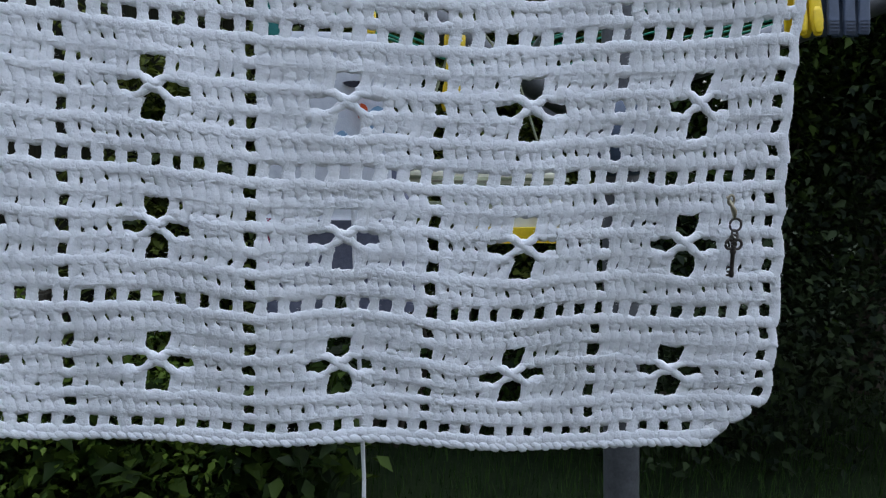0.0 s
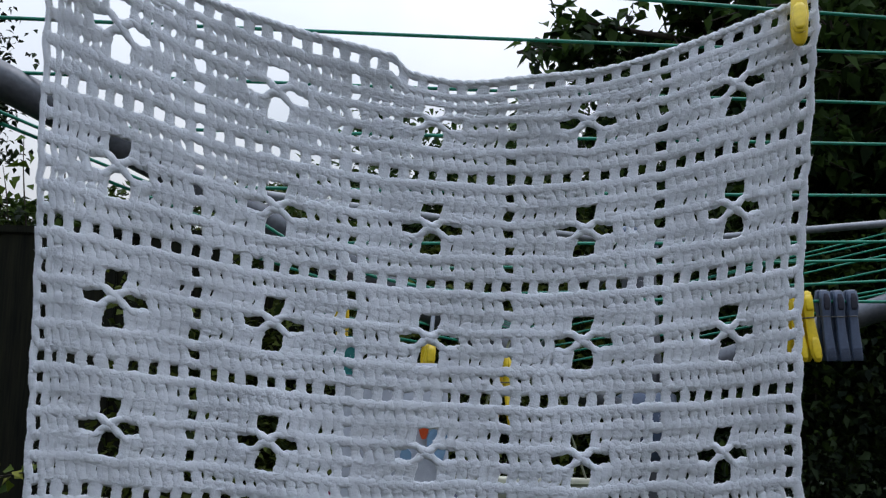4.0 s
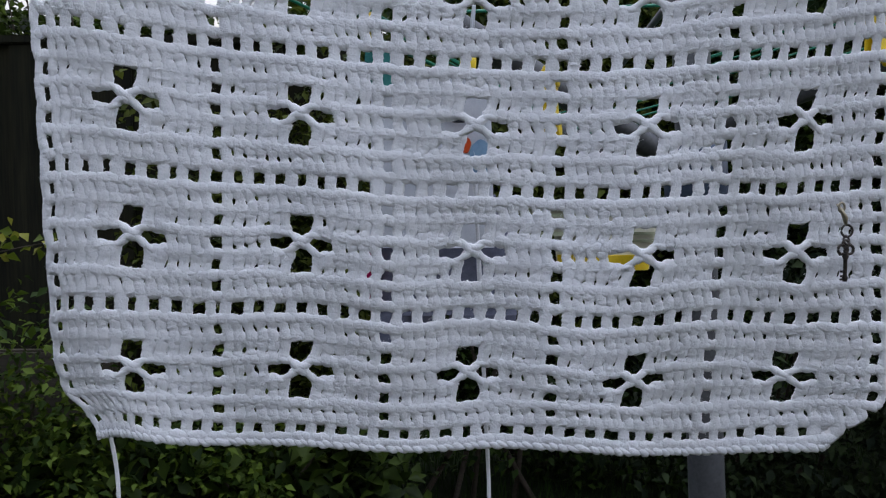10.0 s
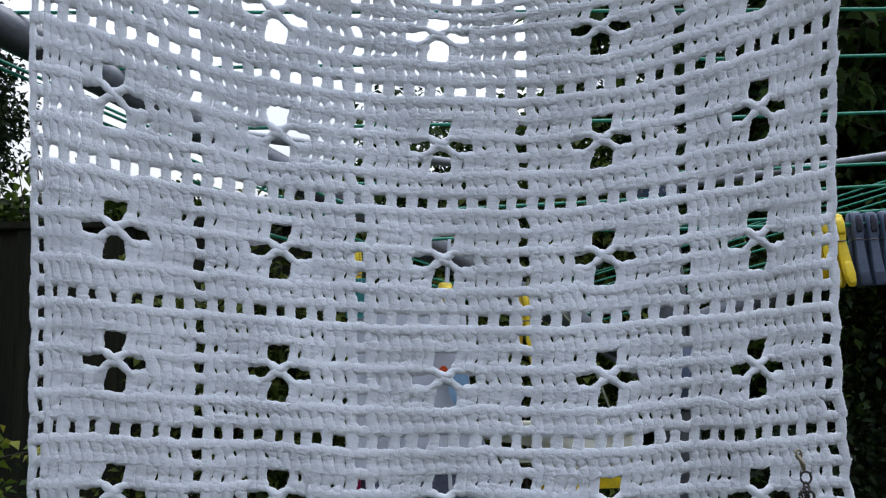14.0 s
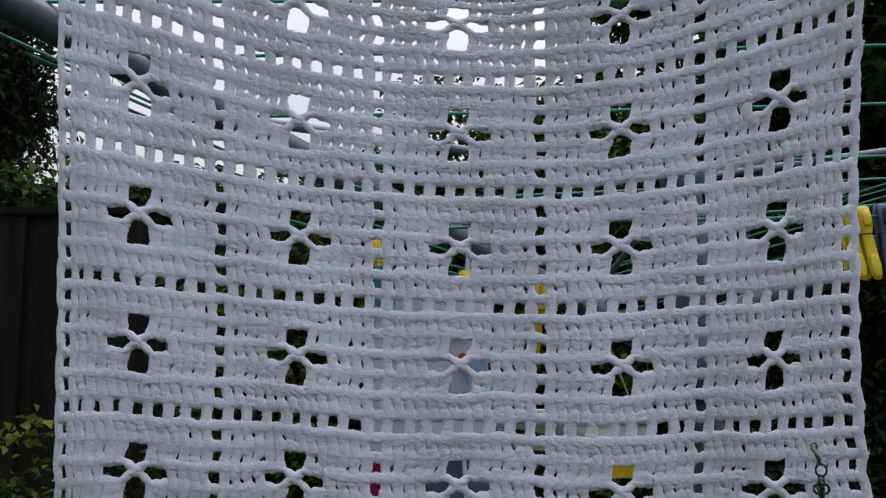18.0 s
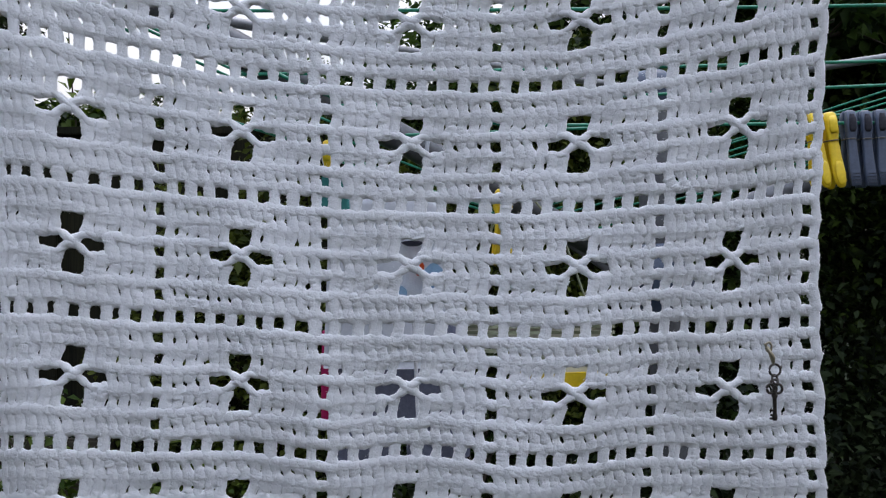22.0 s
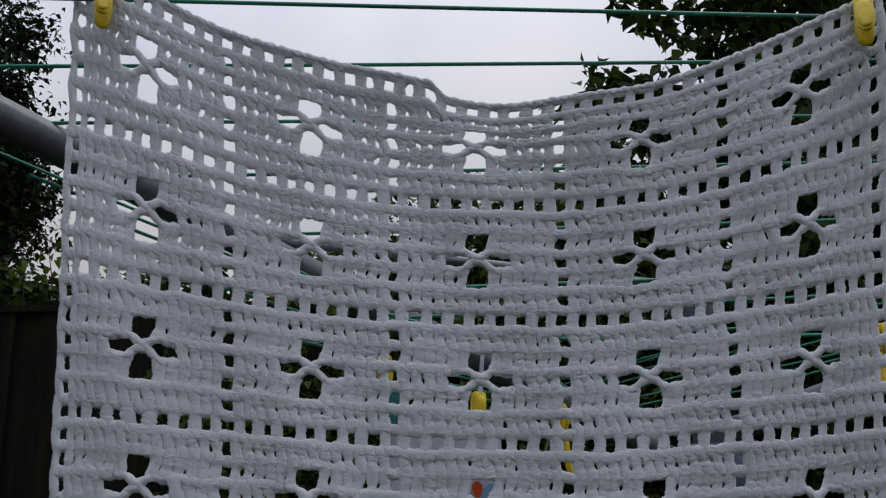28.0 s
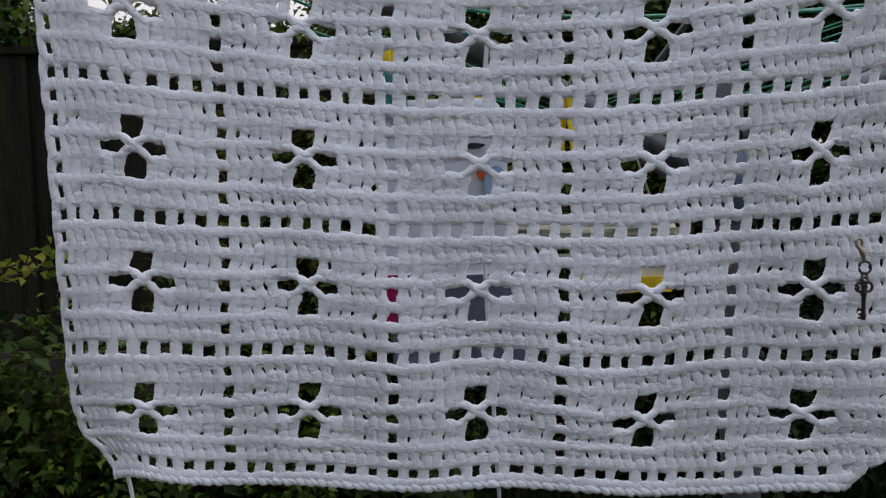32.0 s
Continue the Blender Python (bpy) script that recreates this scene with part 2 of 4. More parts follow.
def tubes(paths, rad, sides=6, ref=(0, 0, 1), caps=True):
    """Tubes round polylines: paths N x n x 3, radii N x n."""
    paths = np.asarray(paths, float)
    if paths.ndim == 2:
        paths = paths[None]
    count, n = paths.shape[:2]
    rad = np.broadcast_to(np.asarray(rad, float), (count, n)) if np.ndim(rad) else np.full((count, n), float(rad))
    tan = np.gradient(paths, axis=1)
    tan /= np.linalg.norm(tan, axis=2, keepdims=True) + 1e-12
    ref = np.broadcast_to(np.asarray(ref, float), tan.shape)
    n1 = ref - tan * np.sum(ref * tan, axis=2, keepdims=True)
    n1 /= np.linalg.norm(n1, axis=2, keepdims=True) + 1e-12
    n2 = np.cross(tan, n1)
    ang = np.arange(sides) * 2 * np.pi / sides
    v = paths[:, :, None] + rad[:, :, None, None] * (np.cos(ang)[None, None, :, None] * n1[:, :, None] + np.sin(ang)[None, None, :, None] * n2[:, :, None])
    i, j, k = np.meshgrid(np.arange(count), np.arange(n - 1), np.arange(sides), indexing="ij")
    base = i * n * sides
    k2 = (k + 1) % sides
    f = np.stack([base + j * sides + k, base + j * sides + k2, base + (j + 1) * sides + k2, base + (j + 1) * sides + k], -1).reshape(-1, 4)
    return v.reshape(-1, 3), f


def merge(*geos):
    vs, fs, off = [], [], 0
    for v, f in geos:
        vs.append(np.asarray(v, float))
        fs.append(np.asarray(f) + off)
        off += len(v)
    return np.concatenate(vs), np.concatenate(fs)


def box(cx, cy, cz, sx, sy, sz, bevel=0.003):
    """A bevelled box as (verts, faces)."""
    bm = bmesh.new()
    bmesh.ops.create_cube(bm, size=1, matrix=Matrix.Translation((cx, cy, cz)) @ Matrix.Diagonal((sx, sy, sz, 1)))
    bmesh.ops.bevel(bm, geom=bm.edges[:], offset=bevel, segments=2, affect="EDGES")
    return bm


def loft(sections, steps=10, power=2.6):
    """A closed body through cross-sections (x, y, z, half width, half depth), each a rounded rectangle in x and y."""
    rings = []
    for x, y, z, hw, hd in sections:
        a = np.arange(steps) * 2 * np.pi / steps
        ca, sa = np.cos(a), np.sin(a)
        rings.append(np.stack([x + hw * np.sign(ca) * np.abs(ca) ** (2 / power), y + hd * np.sign(sa) * np.abs(sa) ** (2 / power), np.full(steps, z)], 1))
    bm = bmesh.new()
    vr = [[bm.verts.new(p) for p in r] for r in rings]
    for r0, r1 in zip(vr, vr[1:]):
        for k in range(steps):
            bm.faces.new((r0[k], r0[(k + 1) % steps], r1[(k + 1) % steps], r1[k])).smooth = True
    bm.faces.new(vr[0][::-1])
    bm.faces.new(vr[-1])
    bmesh.ops.recalc_face_normals(bm, faces=bm.faces)
    return bm


def leaves(places, size, rng, droop=0.3, width=0.55, spread=0.35, up=0.6):
    """Folded, pointed leaves as quads: 2 quads a leaf side by side along the midrib."""
    n = len(places)
    L = size * (1 + spread * rng.uniform(-1, 1, n))
    az, tilt, roll = rng.uniform(0, 2 * np.pi, n), rng.normal(-droop, 0.5, n), rng.normal(0, 0.6, n)
    d = np.stack([np.cos(az) * np.cos(tilt), np.sin(az) * np.cos(tilt), np.sin(tilt)], 1)
    side = np.stack([-np.sin(az), np.cos(az), np.zeros(n)], 1)
    nrm = np.cross(d, side)
    side2 = side * np.cos(roll)[:, None] + nrm * np.sin(roll)[:, None]
    nrm = np.cross(d, side2)
    P, Lc, w = np.asarray(places), L[:, None], (L * width * 0.5)[:, None]
    base, tip = P, P + d * Lc - nrm * Lc * 0.12
    mid = P + d * Lc * 0.45 + nrm * Lc * 0.0
    l1, r1 = P + d * Lc * 0.42 + side2 * w + nrm * w * 0.45, P + d * Lc * 0.42 - side2 * w + nrm * w * 0.45
    v = np.stack([base, l1, tip, r1, mid], 1).reshape(-1, 3)
    o = np.arange(n)[:, None] * 5
    f = np.concatenate([o + np.array([[0, 4, 2, 1]]), o + np.array([[0, 3, 2, 4]])], 0)
    return v, f


# ---- the blanket's hang ----
STITCH, ROW, HANG = 0.1311 / 16, 0.0957 / 6, 1.35
KX = (0.00181, -0.00067, -0.00021, 0.13262, -0.00194, 0.00029, -0.00062, 0.00048, -0.00109, 2e-05)
KY = (0.0054, -0.00531, -0.00022, -0.00339, 0.00258, -0.00238, 0.00112, 0.00109, 0.00055)
KZ = (-0.01011, -0.09702, -0.00027, 0.00033, -0.00509, 0.00137, -0.00058, 0.00464, -0.00188, 0.00049, -0.00012, -0.00023, 0.00036, -0.00015)

# uneven slack of the knitting: low waves across and down
SLACK_X = (0.00029, -0.00166, -0.00182, -0.00059, -0.00120, 0.00089, -0.00027, 0.00095, -0.00070, -0.00238, -0.00021, 0.00014, 0.00011, 0.00147, 0.00045, 0.00065)
SLACK_Y = (-0.00061, 0.00125, 0.00208, 0.00349, -0.00209, -0.00203, -0.00003, -0.00017, -0.00012)
SLACK_Z = (-0.00008, 0.00033, 0.00043, -0.00226, 0.00147, 0.00061, 0.00146, 0.00213, 0.00045, 0.00107, -0.00070, 0.00034, -0.00007, 0.00127, 0.00078, -0.00019)


def slack(c, q):
    """A smooth waviness over the whole blanket, across, in depth and in height."""
    u, v = np.clip(c / 2.3, -1.0, 1.0), np.clip(q / 2.8, -0.92, 0.92)
    us, vs = ([np.ones_like(a), a, 1.5 * a * a - 0.5, (2.5 * a * a - 1.5) * a] for a in (u, v))
    waves = [(i, j, us[i] * vs[j]) for i in range(4) for j in range(4)]
    dx = sum(SLACK_X[4 * i + j] * w for i, j, w in waves)
    dy = sum(SLACK_Y[3 * i + j] * w for i, j, w in waves if i < 3 and j < 3)
    return dx, dy, sum(SLACK_Z[4 * i + j] * w for i, j, w in waves)


def smooth01(t):
    t = np.clip(t, 0, 1)
    return t * t * (3 - 2 * t)


def hang(s, k):
    """Where stitch s of row k hangs: 80 stitches across, 36 rows down."""
    k = np.where(k < 2.5, 2.5 - (2.5 - k) * 0.80, k)  # the first rows are drawn together
    c, q = (s - 40) / 16, (k - 3) / 6 - 2.5
    over = np.maximum(0, 0.74 * c + 0.673 * q - 3.74)  # the lower corner rolled to the back
    over = over * over / (over + 0.06)
    c, q = c - 1.85 * over * 0.74, q - 1.85 * over * 0.673
    x = KX[0] + KX[1] * q + KX[2] * q * q + c * (KX[3] + KX[4] * q + KX[5] * q * q + KX[9] * q**3) + KX[6] * c * c + KX[7] * c * c * q + KX[8] * c**3
    z = (KZ[0] + KZ[1] * q + KZ[2] * q * q + KZ[3] * q**3 + c * (KZ[4] + KZ[5] * q + KZ[6] * q * q)
         + c * c * (KZ[7] + KZ[8] * q + KZ[9] * q * q + KZ[10] * q**3) + KZ[11] * c**4 + KZ[12] * c**3 + KZ[13] * c**3 * q)
    cy, qy = np.clip(c, -2.2, 2.2), np.clip(q, -2.7, 2.7)
    y = KY[0] + KY[1] * qy + KY[2] * qy * qy + KY[3] * cy + KY[4] * cy * qy + KY[5] * cy * cy + KY[6] * cy * cy * qy + KY[7] * cy**3 + KY[8] * qy**3
    dx, dy, dz = slack(c, q)
    x, y, z = x + dx, y + dy, z + dz
    x = x + 0.012 * smooth01((-c - 1.5) / 1.1) * smooth01((q - 2.2) / 1.0) + 0.020 * smooth01((-c - 1.9) / 0.7) * smooth01((q - 2.65) / 0.45) + 0.012 * smooth01((c - 1.8) / 0.8) * smooth01((q - 0.3) / 2.0)
    z = z - 0.012 * smooth01((c - 1.5) / 1.05) ** 2 * smooth01((-q - 2.2) / 0.9) + 0.006 * smooth01((0.2 - c) / 0.8) * smooth01((-q - 2.4) / 0.7)
    flap = smooth01((-0.17 - c) / 0.10) * smooth01((-q - 2.72) / 0.25) * smooth01((c + 1.6) / 1.0)  # the rolled upper edge ends in a small step
    z, y = z + 0.008 * flap, y - 0.006 * flap
    z = z - 0.006 * np.exp(-(((c - 0.15) / 0.45) ** 2)) * smooth01((-q - 2.4) / 0.5)
    z = z + (0.010 * smooth01((c - 0.8) / 1.2) + 0.011 * smooth01((-c - 1.1) / 1.2)) * smooth01((q - 2.3) / 0.7)
    z = z + (0.008 * np.exp(-(((c - 0.75) / 0.35) ** 2)) - 0.0075 * np.exp(-(((c - 1.5) / 0.4) ** 2))) * smooth01((q - 2.45) / 0.45)
    low = smooth01((q + 1) / 4)
    y = y + 0.004 * np.sin(c * 3.1 + q * 0.9) + 0.005 * low * np.sin(c * 4.3 + 1.0) + 0.002 * np.sin(c * 7.0 - q * 2.3)
    z = z + 0.0022 * low * np.sin(c * 5.2 + 0.6)
    y = y + np.minimum(over * 0.30, 0.014) + over * 0.02
    return np.stack([x, y, z + HANG], -1)


def drape(v):
    """Flat crochet (across, down, towards the viewer; metres) laid on the hang."""
    s, k = v[:, 0] / STITCH, v[:, 1] / ROW
    s = np.where(s < 2, 2 - (2 - s) * 0.68, s)  # the first edge is drawn in
    p = hang(s, k)
    e = 0.05
    du, dv = hang(s + e, k) - hang(s - e, k), hang(s, k - e) - hang(s, k + e)
    n = np.cross(dv, du)
    n /= np.linalg.norm(n, axis=1, keepdims=True) + 1e-12
    n *= np.where(n[:, 1:2] > 0, -1, 1)
    return p + n * v[:, 2:3] + fluff_rng.normal(0, 0.00009, v.shape)


yarn_rng, fluff_rng = np.random.default_rng(7), np.random.default_rng(8)
LAST_ROW, FLAT = 36, 0.36  # the wool lies flat: its relief is about a third as deep as round yarn


def top_of(k):
    """The height at which row k begins; the openwork rows are a little taller."""
    if k > LAST_ROW:
        return LAST_ROW + 0.40
    return k - 0.5 + (-0.02 if k % 6 == 0 else 0.02 if k % 6 == 1 else 0.0)


def stitches(k):
    """Where the upright stitches of row k stand across the blanket."""
    r = k % 6
    if r == 0:
        one = np.arange(1, 16, 2.0)
    elif r in (1, 5):
        one = 1.0 + np.arange(14) * 14.0 / 13
    else:
        half = np.array([1.0, 2.09, 3.19, 4.28, 5.38, 6.42]) if r in (2, 4) else np.array([1.0, 2.10, 3.22, 4.40])
        one = np.concatenate([half, 16 - half[::-1]])
    return np.concatenate([[-1.05]] + [one + 16 * i for i in range(5)] + [[81.05]])


def openness(s, k):
    """How far the wool is drawn open: wide where the upper corner is stretched, nearly felted towards the first edge."""
    c, q = (s - 40) / 16, (k - 3) / 6 - 2.5
    pulled = smooth01((-q - 0.9) / 1.3) * smooth01((1.3 - c) / 1.8)
    felted = smooth01((20 - s) / 14) * smooth01((k - 9) / 8)
    return 0.00074 + 0.00050 * pulled - 0.0007 * felted


def posts(k):
    """The upright stitches of one row, in blocks: two yarns side by side, parted from the next stitch by a short ragged slit."""
    ss = stitches(k)
    n, steps = len(ss), 19
    t = np.linspace(-0.06, 1.06, steps)
    edge = (ss < 0) | (ss > 80)
    open_row = k % 6 == 0
    cx = ss + yarn_rng.normal(0, 0.10 if open_row else 0.045, n)
    lean = yarn_rng.normal(0.30 if k % 2 else -0.30, 0.14, n) * (0.35 if open_row else 1)
    phase = (-0.75 if k % 2 else -0.45) + yarn_rng.normal(0, 0.15, n)
    gap = np.concatenate([[3.0], np.diff(ss), [3.0]])
    slit = np.clip(yarn_rng.normal(openness(np.append(ss, 81), k), 0.00042, n + 1), -0.0006, 0.0016)
    at = yarn_rng.normal(0.54, 0.07, n + 1)
    tall = np.clip(yarn_rng.normal(0.16, 0.05, n + 1), 0.08, 0.28)
    up, down = top_of(k) + np.minimum(chain_shift(ss, k), 0)[:, None], top_of(k + 1)
    paths, rads = [], []
    for half in (0, 1):
        ang = phase[:, None] + half * np.pi + t[None] * 1.25
        g = np.arange(n) + (1 - half)
        wide = gap[g] > 1.6
        off = 0.00115
        bow = yarn_rng.normal(0, 0.0003, (n, 1)) * np.sin(2 * np.pi * t[None] + yarn_rng.uniform(0, 6, (n, 1)))
        a = (cx[:, None] + lean[:, None] * (t[None] - 0.5)) * STITCH + off * np.cos(ang) + bow
        a += np.where(edge, 0.0016, 0)[:, None] * np.sign(ss - 40)[:, None] * np.sin(np.pi * t)[None]
        b = (up + (down - up) * t[None]) * ROW
        d = off * np.sin(ang) * 0.9 + (0.0013 if k % 2 else 0.0003)
        paths.append(np.stack([a, b, d], -1))
        rag = yarn_rng.normal(0, 0.0006, (n, 1)) * wide[:, None]
        snug = np.maximum(0, 0.00074 - openness(ss, k)) * 0.9
        waist = np.where(wide, np.where((g == 1) | (g == n - 1), 0.0041, 0.0034 if open_row else 0.0031) + snug, 0.00345 - slit[g])[:, None] + rag
        full = np.where(wide, 0.0047, 0.0044)[:, None]
        spot = np.exp(-np.abs((t[None] - np.where(wide, 0.5, at[g])[:, None]) / np.where(wide, 0.36, tall[g])[:, None]) ** np.where(wide, 2.6, 3.0)[:, None])
        rads.append((full + (waist - full) * spot) * (1 + yarn_rng.normal(0, 0.07, (n, steps))))
    if open_row:
        blocks = np.arange(n)
    else:
        blocks = np.cumsum(gap[:-1] > 1.6)
    out = []
    for g in np.unique(blocks):
        pick = blocks == g
        v, f = tubes(np.concatenate([p[pick] for p in paths]), np.concatenate([r[pick] for r in rads]), 8)
        v[:, 2] *= FLAT
        out.append((v, f))
    return out


def chain_shift(s, k):
    """How far the chain above row k bends to the middle of a flower, in rows."""
    m = np.abs(s % 16 - 8)
    inside = (s > 0) & (s < 80)
    if k % 6 == 3 and 0 < k < LAST_ROW:
        return np.where(inside, 0.34 * smooth01(1.0 - m / 1.3), 0)
    if k % 6 == 4 and 0 < k < LAST_ROW:
        return np.where(inside, -0.54 * smooth01(1.0 - m / 1.9), 0)
    if k % 6 in (2, 5) and 0 < k < LAST_ROW:  # the loops over and under a flower are drawn away from it
        return np.where(inside, (-0.13 if k % 6 == 2 else 0.13) * smooth01((2.6 - m) / 1.6), 0)
    return np.zeros_like(s)


def chain(k, s0, s1, at=None, fat=1.0):
    """The chain that closes row k on top: two plump loops side by side over the back of the row above."""
    per = 7
    s = np.linspace(s0, s1, max(4, int(round((s1 - s0) * per)) + 1))
    level = top_of(k) if at is None else at
    jit = np.interp(s, np.arange(-3, 85), yarn_rng.normal(0, 0.045, 88))
    if k % 6 in (2, 5):
        jit = jit + chain_shift(s, k)
    wob = yarn_rng.uniform(0, 6)
    out = []
    for half in (0, 1):
        ph = 2 * np.pi * s * 0.92 + half * 2.4 + wob
        saw = np.sin(ph) + 0.35 * np.sin(2 * ph + 0.7)
        a = (s + 0.12 * np.sin(ph)) * STITCH
        b = (level + jit + (0.095 if half else -0.095) + 0.030 * saw) * ROW
        d = (0.0019 if k % 2 else 0.0004) + (0.0010 if half == k % 2 else 0.0) + 0.0010 * np.cos(ph)
        r = 0.0027 * fat * (0.90 + 0.15 * np.abs(np.sin(ph / 2 + 0.4)) + yarn_rng.normal(0, 0.025, len(s)))
        out.append(tubes(np.stack([a, b, d], -1), r[None], 7))
    bar = np.stack([s * STITCH, (level + jit) * ROW, (0.0022 if k % 2 else 0.0007) + 0.0005 * np.sin(2 * np.pi * s * 1.08 + wob)], -1)
    out.append(tubes(bar, 0.0040 * fat * (1 + yarn_rng.normal(0, 0.05, len(s)))[None], 8))
    v, f = merge(*out)
    v[:, 2] *= FLAT
    return v, f


def cross_chain(k, s0, s1):
    """The two yarns of a chain that spans the open flower."""
    s = np.linspace(s0, s1, int((s1 - s0) * 6) + 1)
    m = np.abs((s0 + s1) / 2 - s) / ((s1 - s0) / 2)
    level = top_of(k) + chain_shift(s, k)
    out = []
    for half in (0, np.pi):
        ph = s * 3.3 + half + k
        r = (0.0025 + 0.0020 * smooth01((m - 0.35) / 0.55)) * (1 + 0.08 * np.sin(2 * ph)) + 0.0010 * smooth01(1 - m / 0.35)
        out.append(tubes(np.stack([s * STITCH, (level + 0.045 * np.sin(ph)) * ROW, 0.0008 * np.cos(ph) + 0.0004 - 0.0040 * smooth01((m - 0.42) / 0.35)], -1), r[None], 8))
    v, f = merge(*out)
    v[:, 2] *= 0.7
    return v, f


blanket = thing("crochet_blanket", (0, 0, HANG), "white hand-crocheted wool blanket with openwork flowers pegged to the line", "blanket")
flat_yarn = []


def wool(name, geo, label=""):
    flat_yarn.append(geo[0][fluff_rng.integers(0, len(geo[0]), max(12, len(geo[0]) // 12))])
    return part(name, (drape(geo[0]), geo[1]), YARN, blanket, label)


for k in range(0, LAST_ROW + 2):
    for block in posts(k) if k <= LAST_ROW else []:
        wool("openwork_stitch" if k % 6 == 0 else "stitch_block", block)
    if k % 6 in (3, 4) and k < LAST_ROW:
        reach = 3.0
        edges = [-1.15] + [e for i in range(5) for e in (16 * i + 8 - reach, 16 * i + 8 + reach)] + [81.15]
        for e0, e1 in zip(edges[::2], edges[1::2]):
            wool("chain_ridge", chain(k, e0, e1))
    else:
        wool("chain_ridge" if k <= LAST_ROW else "bottom_edging", chain(k, -1.15, 81.15, fat=1.08 if k == 0 else 1.0))
for k in range(3, LAST_ROW, 6):
    for i in range(5):
        mid = 16 * i + 8
        v, f = merge(cross_chain(k, mid - 3.3, mid + 3.3), cross_chain(k + 1, mid - 3.3, mid + 3.3))
        part("flower_cross", (drape(v), f), YARN, blanket, "crossed chain loops in the middle of an openwork flower")
for name, k0 in (("top_edging", -0.72), ("hem_edging", LAST_ROW + 0.64)):
    s = np.linspace(-1.5, 81.5, 83 * 7)
    ph = 2 * np.pi * s * 0.62 + np.interp(s, np.arange(-2, 84), np.cumsum(yarn_rng.normal(0, 0.55, 86)))
    rope = []
    for half in (0, np.pi):
        rope.append(tubes(np.stack([s * STITCH, (k0 + 0.06 + 0.07 * np.sin(ph + half)) * ROW, 0.0010 * np.cos(ph + half)], -1), 0.0029 + 0.0006 * np.sin(ph * 1.3 + 1)[None], 8))
    v, f = merge(*rope)
    part(name, (drape(v), f), YARN, blanket)
# loose fibres standing off the wool
root = np.concatenate(flat_yarn)
fs = root[:, 0]
way = fluff_rng.normal(0, 1, (len(fs), 3)) * (1, 1, 0.8)
way /= np.linalg.norm(way, axis=1, keepdims=True)
reach = fluff_rng.uniform(0.0008, 0.0034, len(fs))[:, None]
wide = np.cross(way, fluff_rng.normal(0, 1, (len(fs), 3)))
wide /= np.linalg.norm(wide, axis=1, keepdims=True) / 0.00005
fv = np.stack([root - wide, root + wide, root + way * reach + wide * 0.3, root + way * reach - wide * 0.3], 1).reshape(-1, 3)
tagged(part("wool_fibres", (drape(fv), np.arange(len(fv)).reshape(-1, 4)), YARN, blanket, "fine loose wool fibres"), kind="stuff")

# ---- the rotary airer ----
# three arms rise from a collar low on the leaning pole, each held by a thin strut from the pole's top
ARMS = {"left": ((-0.84, -0.59), 1.272, 0.389), "right": ((0.93, -0.434), 1.330, 0.375), "far": ((-0.09, 1.02), 1.250, 0.190)}
AXIS = (0.350, 0.600)


def arm_at(side, f, lift=0.0):
    """A place on an arm, f of the way to the outer line."""
    (ax, ay), z0, rise = ARMS[side]
    return Vector((AXIS[0] + ax * f, AXIS[1] + ay * f, z0 + rise * f + lift))


def pole_at(z):
    return (0.342 + (1.556 - z) * 0.057, 0.600, z)


airer = thing("rotary_clothes_airer", (0.43, 0.60, 0), "grey metal rotary clothes airer with three arms and green plastic lines", "clothes airer")
part("pole", tubes([pole_at(z) for z in np.linspace(0.0, 1.57, 8)], 0.0272, 24, (1, 0, 0)), STEEL, airer)
part("ground_socket", tubes([pole_at(z) for z in (0.0, 0.10, 0.11)], np.array([[0.036, 0.036, 0.029]]), 16, (1, 0, 0)), STEEL, airer)
part("collar", tubes([pole_at(z) for z in (1.215, 1.225, 1.315, 1.325)], np.array([[0.032, 0.046, 0.046, 0.032]]), 20, (1, 0, 0)), BLUEGREY, airer, "blue-grey plastic collar")
part("top_cap", tubes([pole_at(z) for z in (1.535, 1.54, 1.575, 1.585, 1.586)], np.array([[0.029, 0.034, 0.034, 0.022, 0.001]]), 20, (1, 0, 0)), BLUEGREY, airer, "blue-grey plastic cap")
for side_name in ARMS:
    arm = part("arm", tubes([arm_at(side_name, f) for f in np.linspace(0.03, 1.12, 12)], 0.0178, 20), STEEL, airer)
    part("end_cap", tubes([arm_at(side_name, f) for f in (1.12, 1.125, 1.135, 1.1352)], np.array([[0.0195, 0.0195, 0.013, 0.0002]]), 18), BLUEGREY, arm)
    part("strut", tubes([Vector(pole_at(1.556)), arm_at(side_name, 0.70, 0.004)], 0.0058, 12), STRUT, airer, "thin bright metal strut")
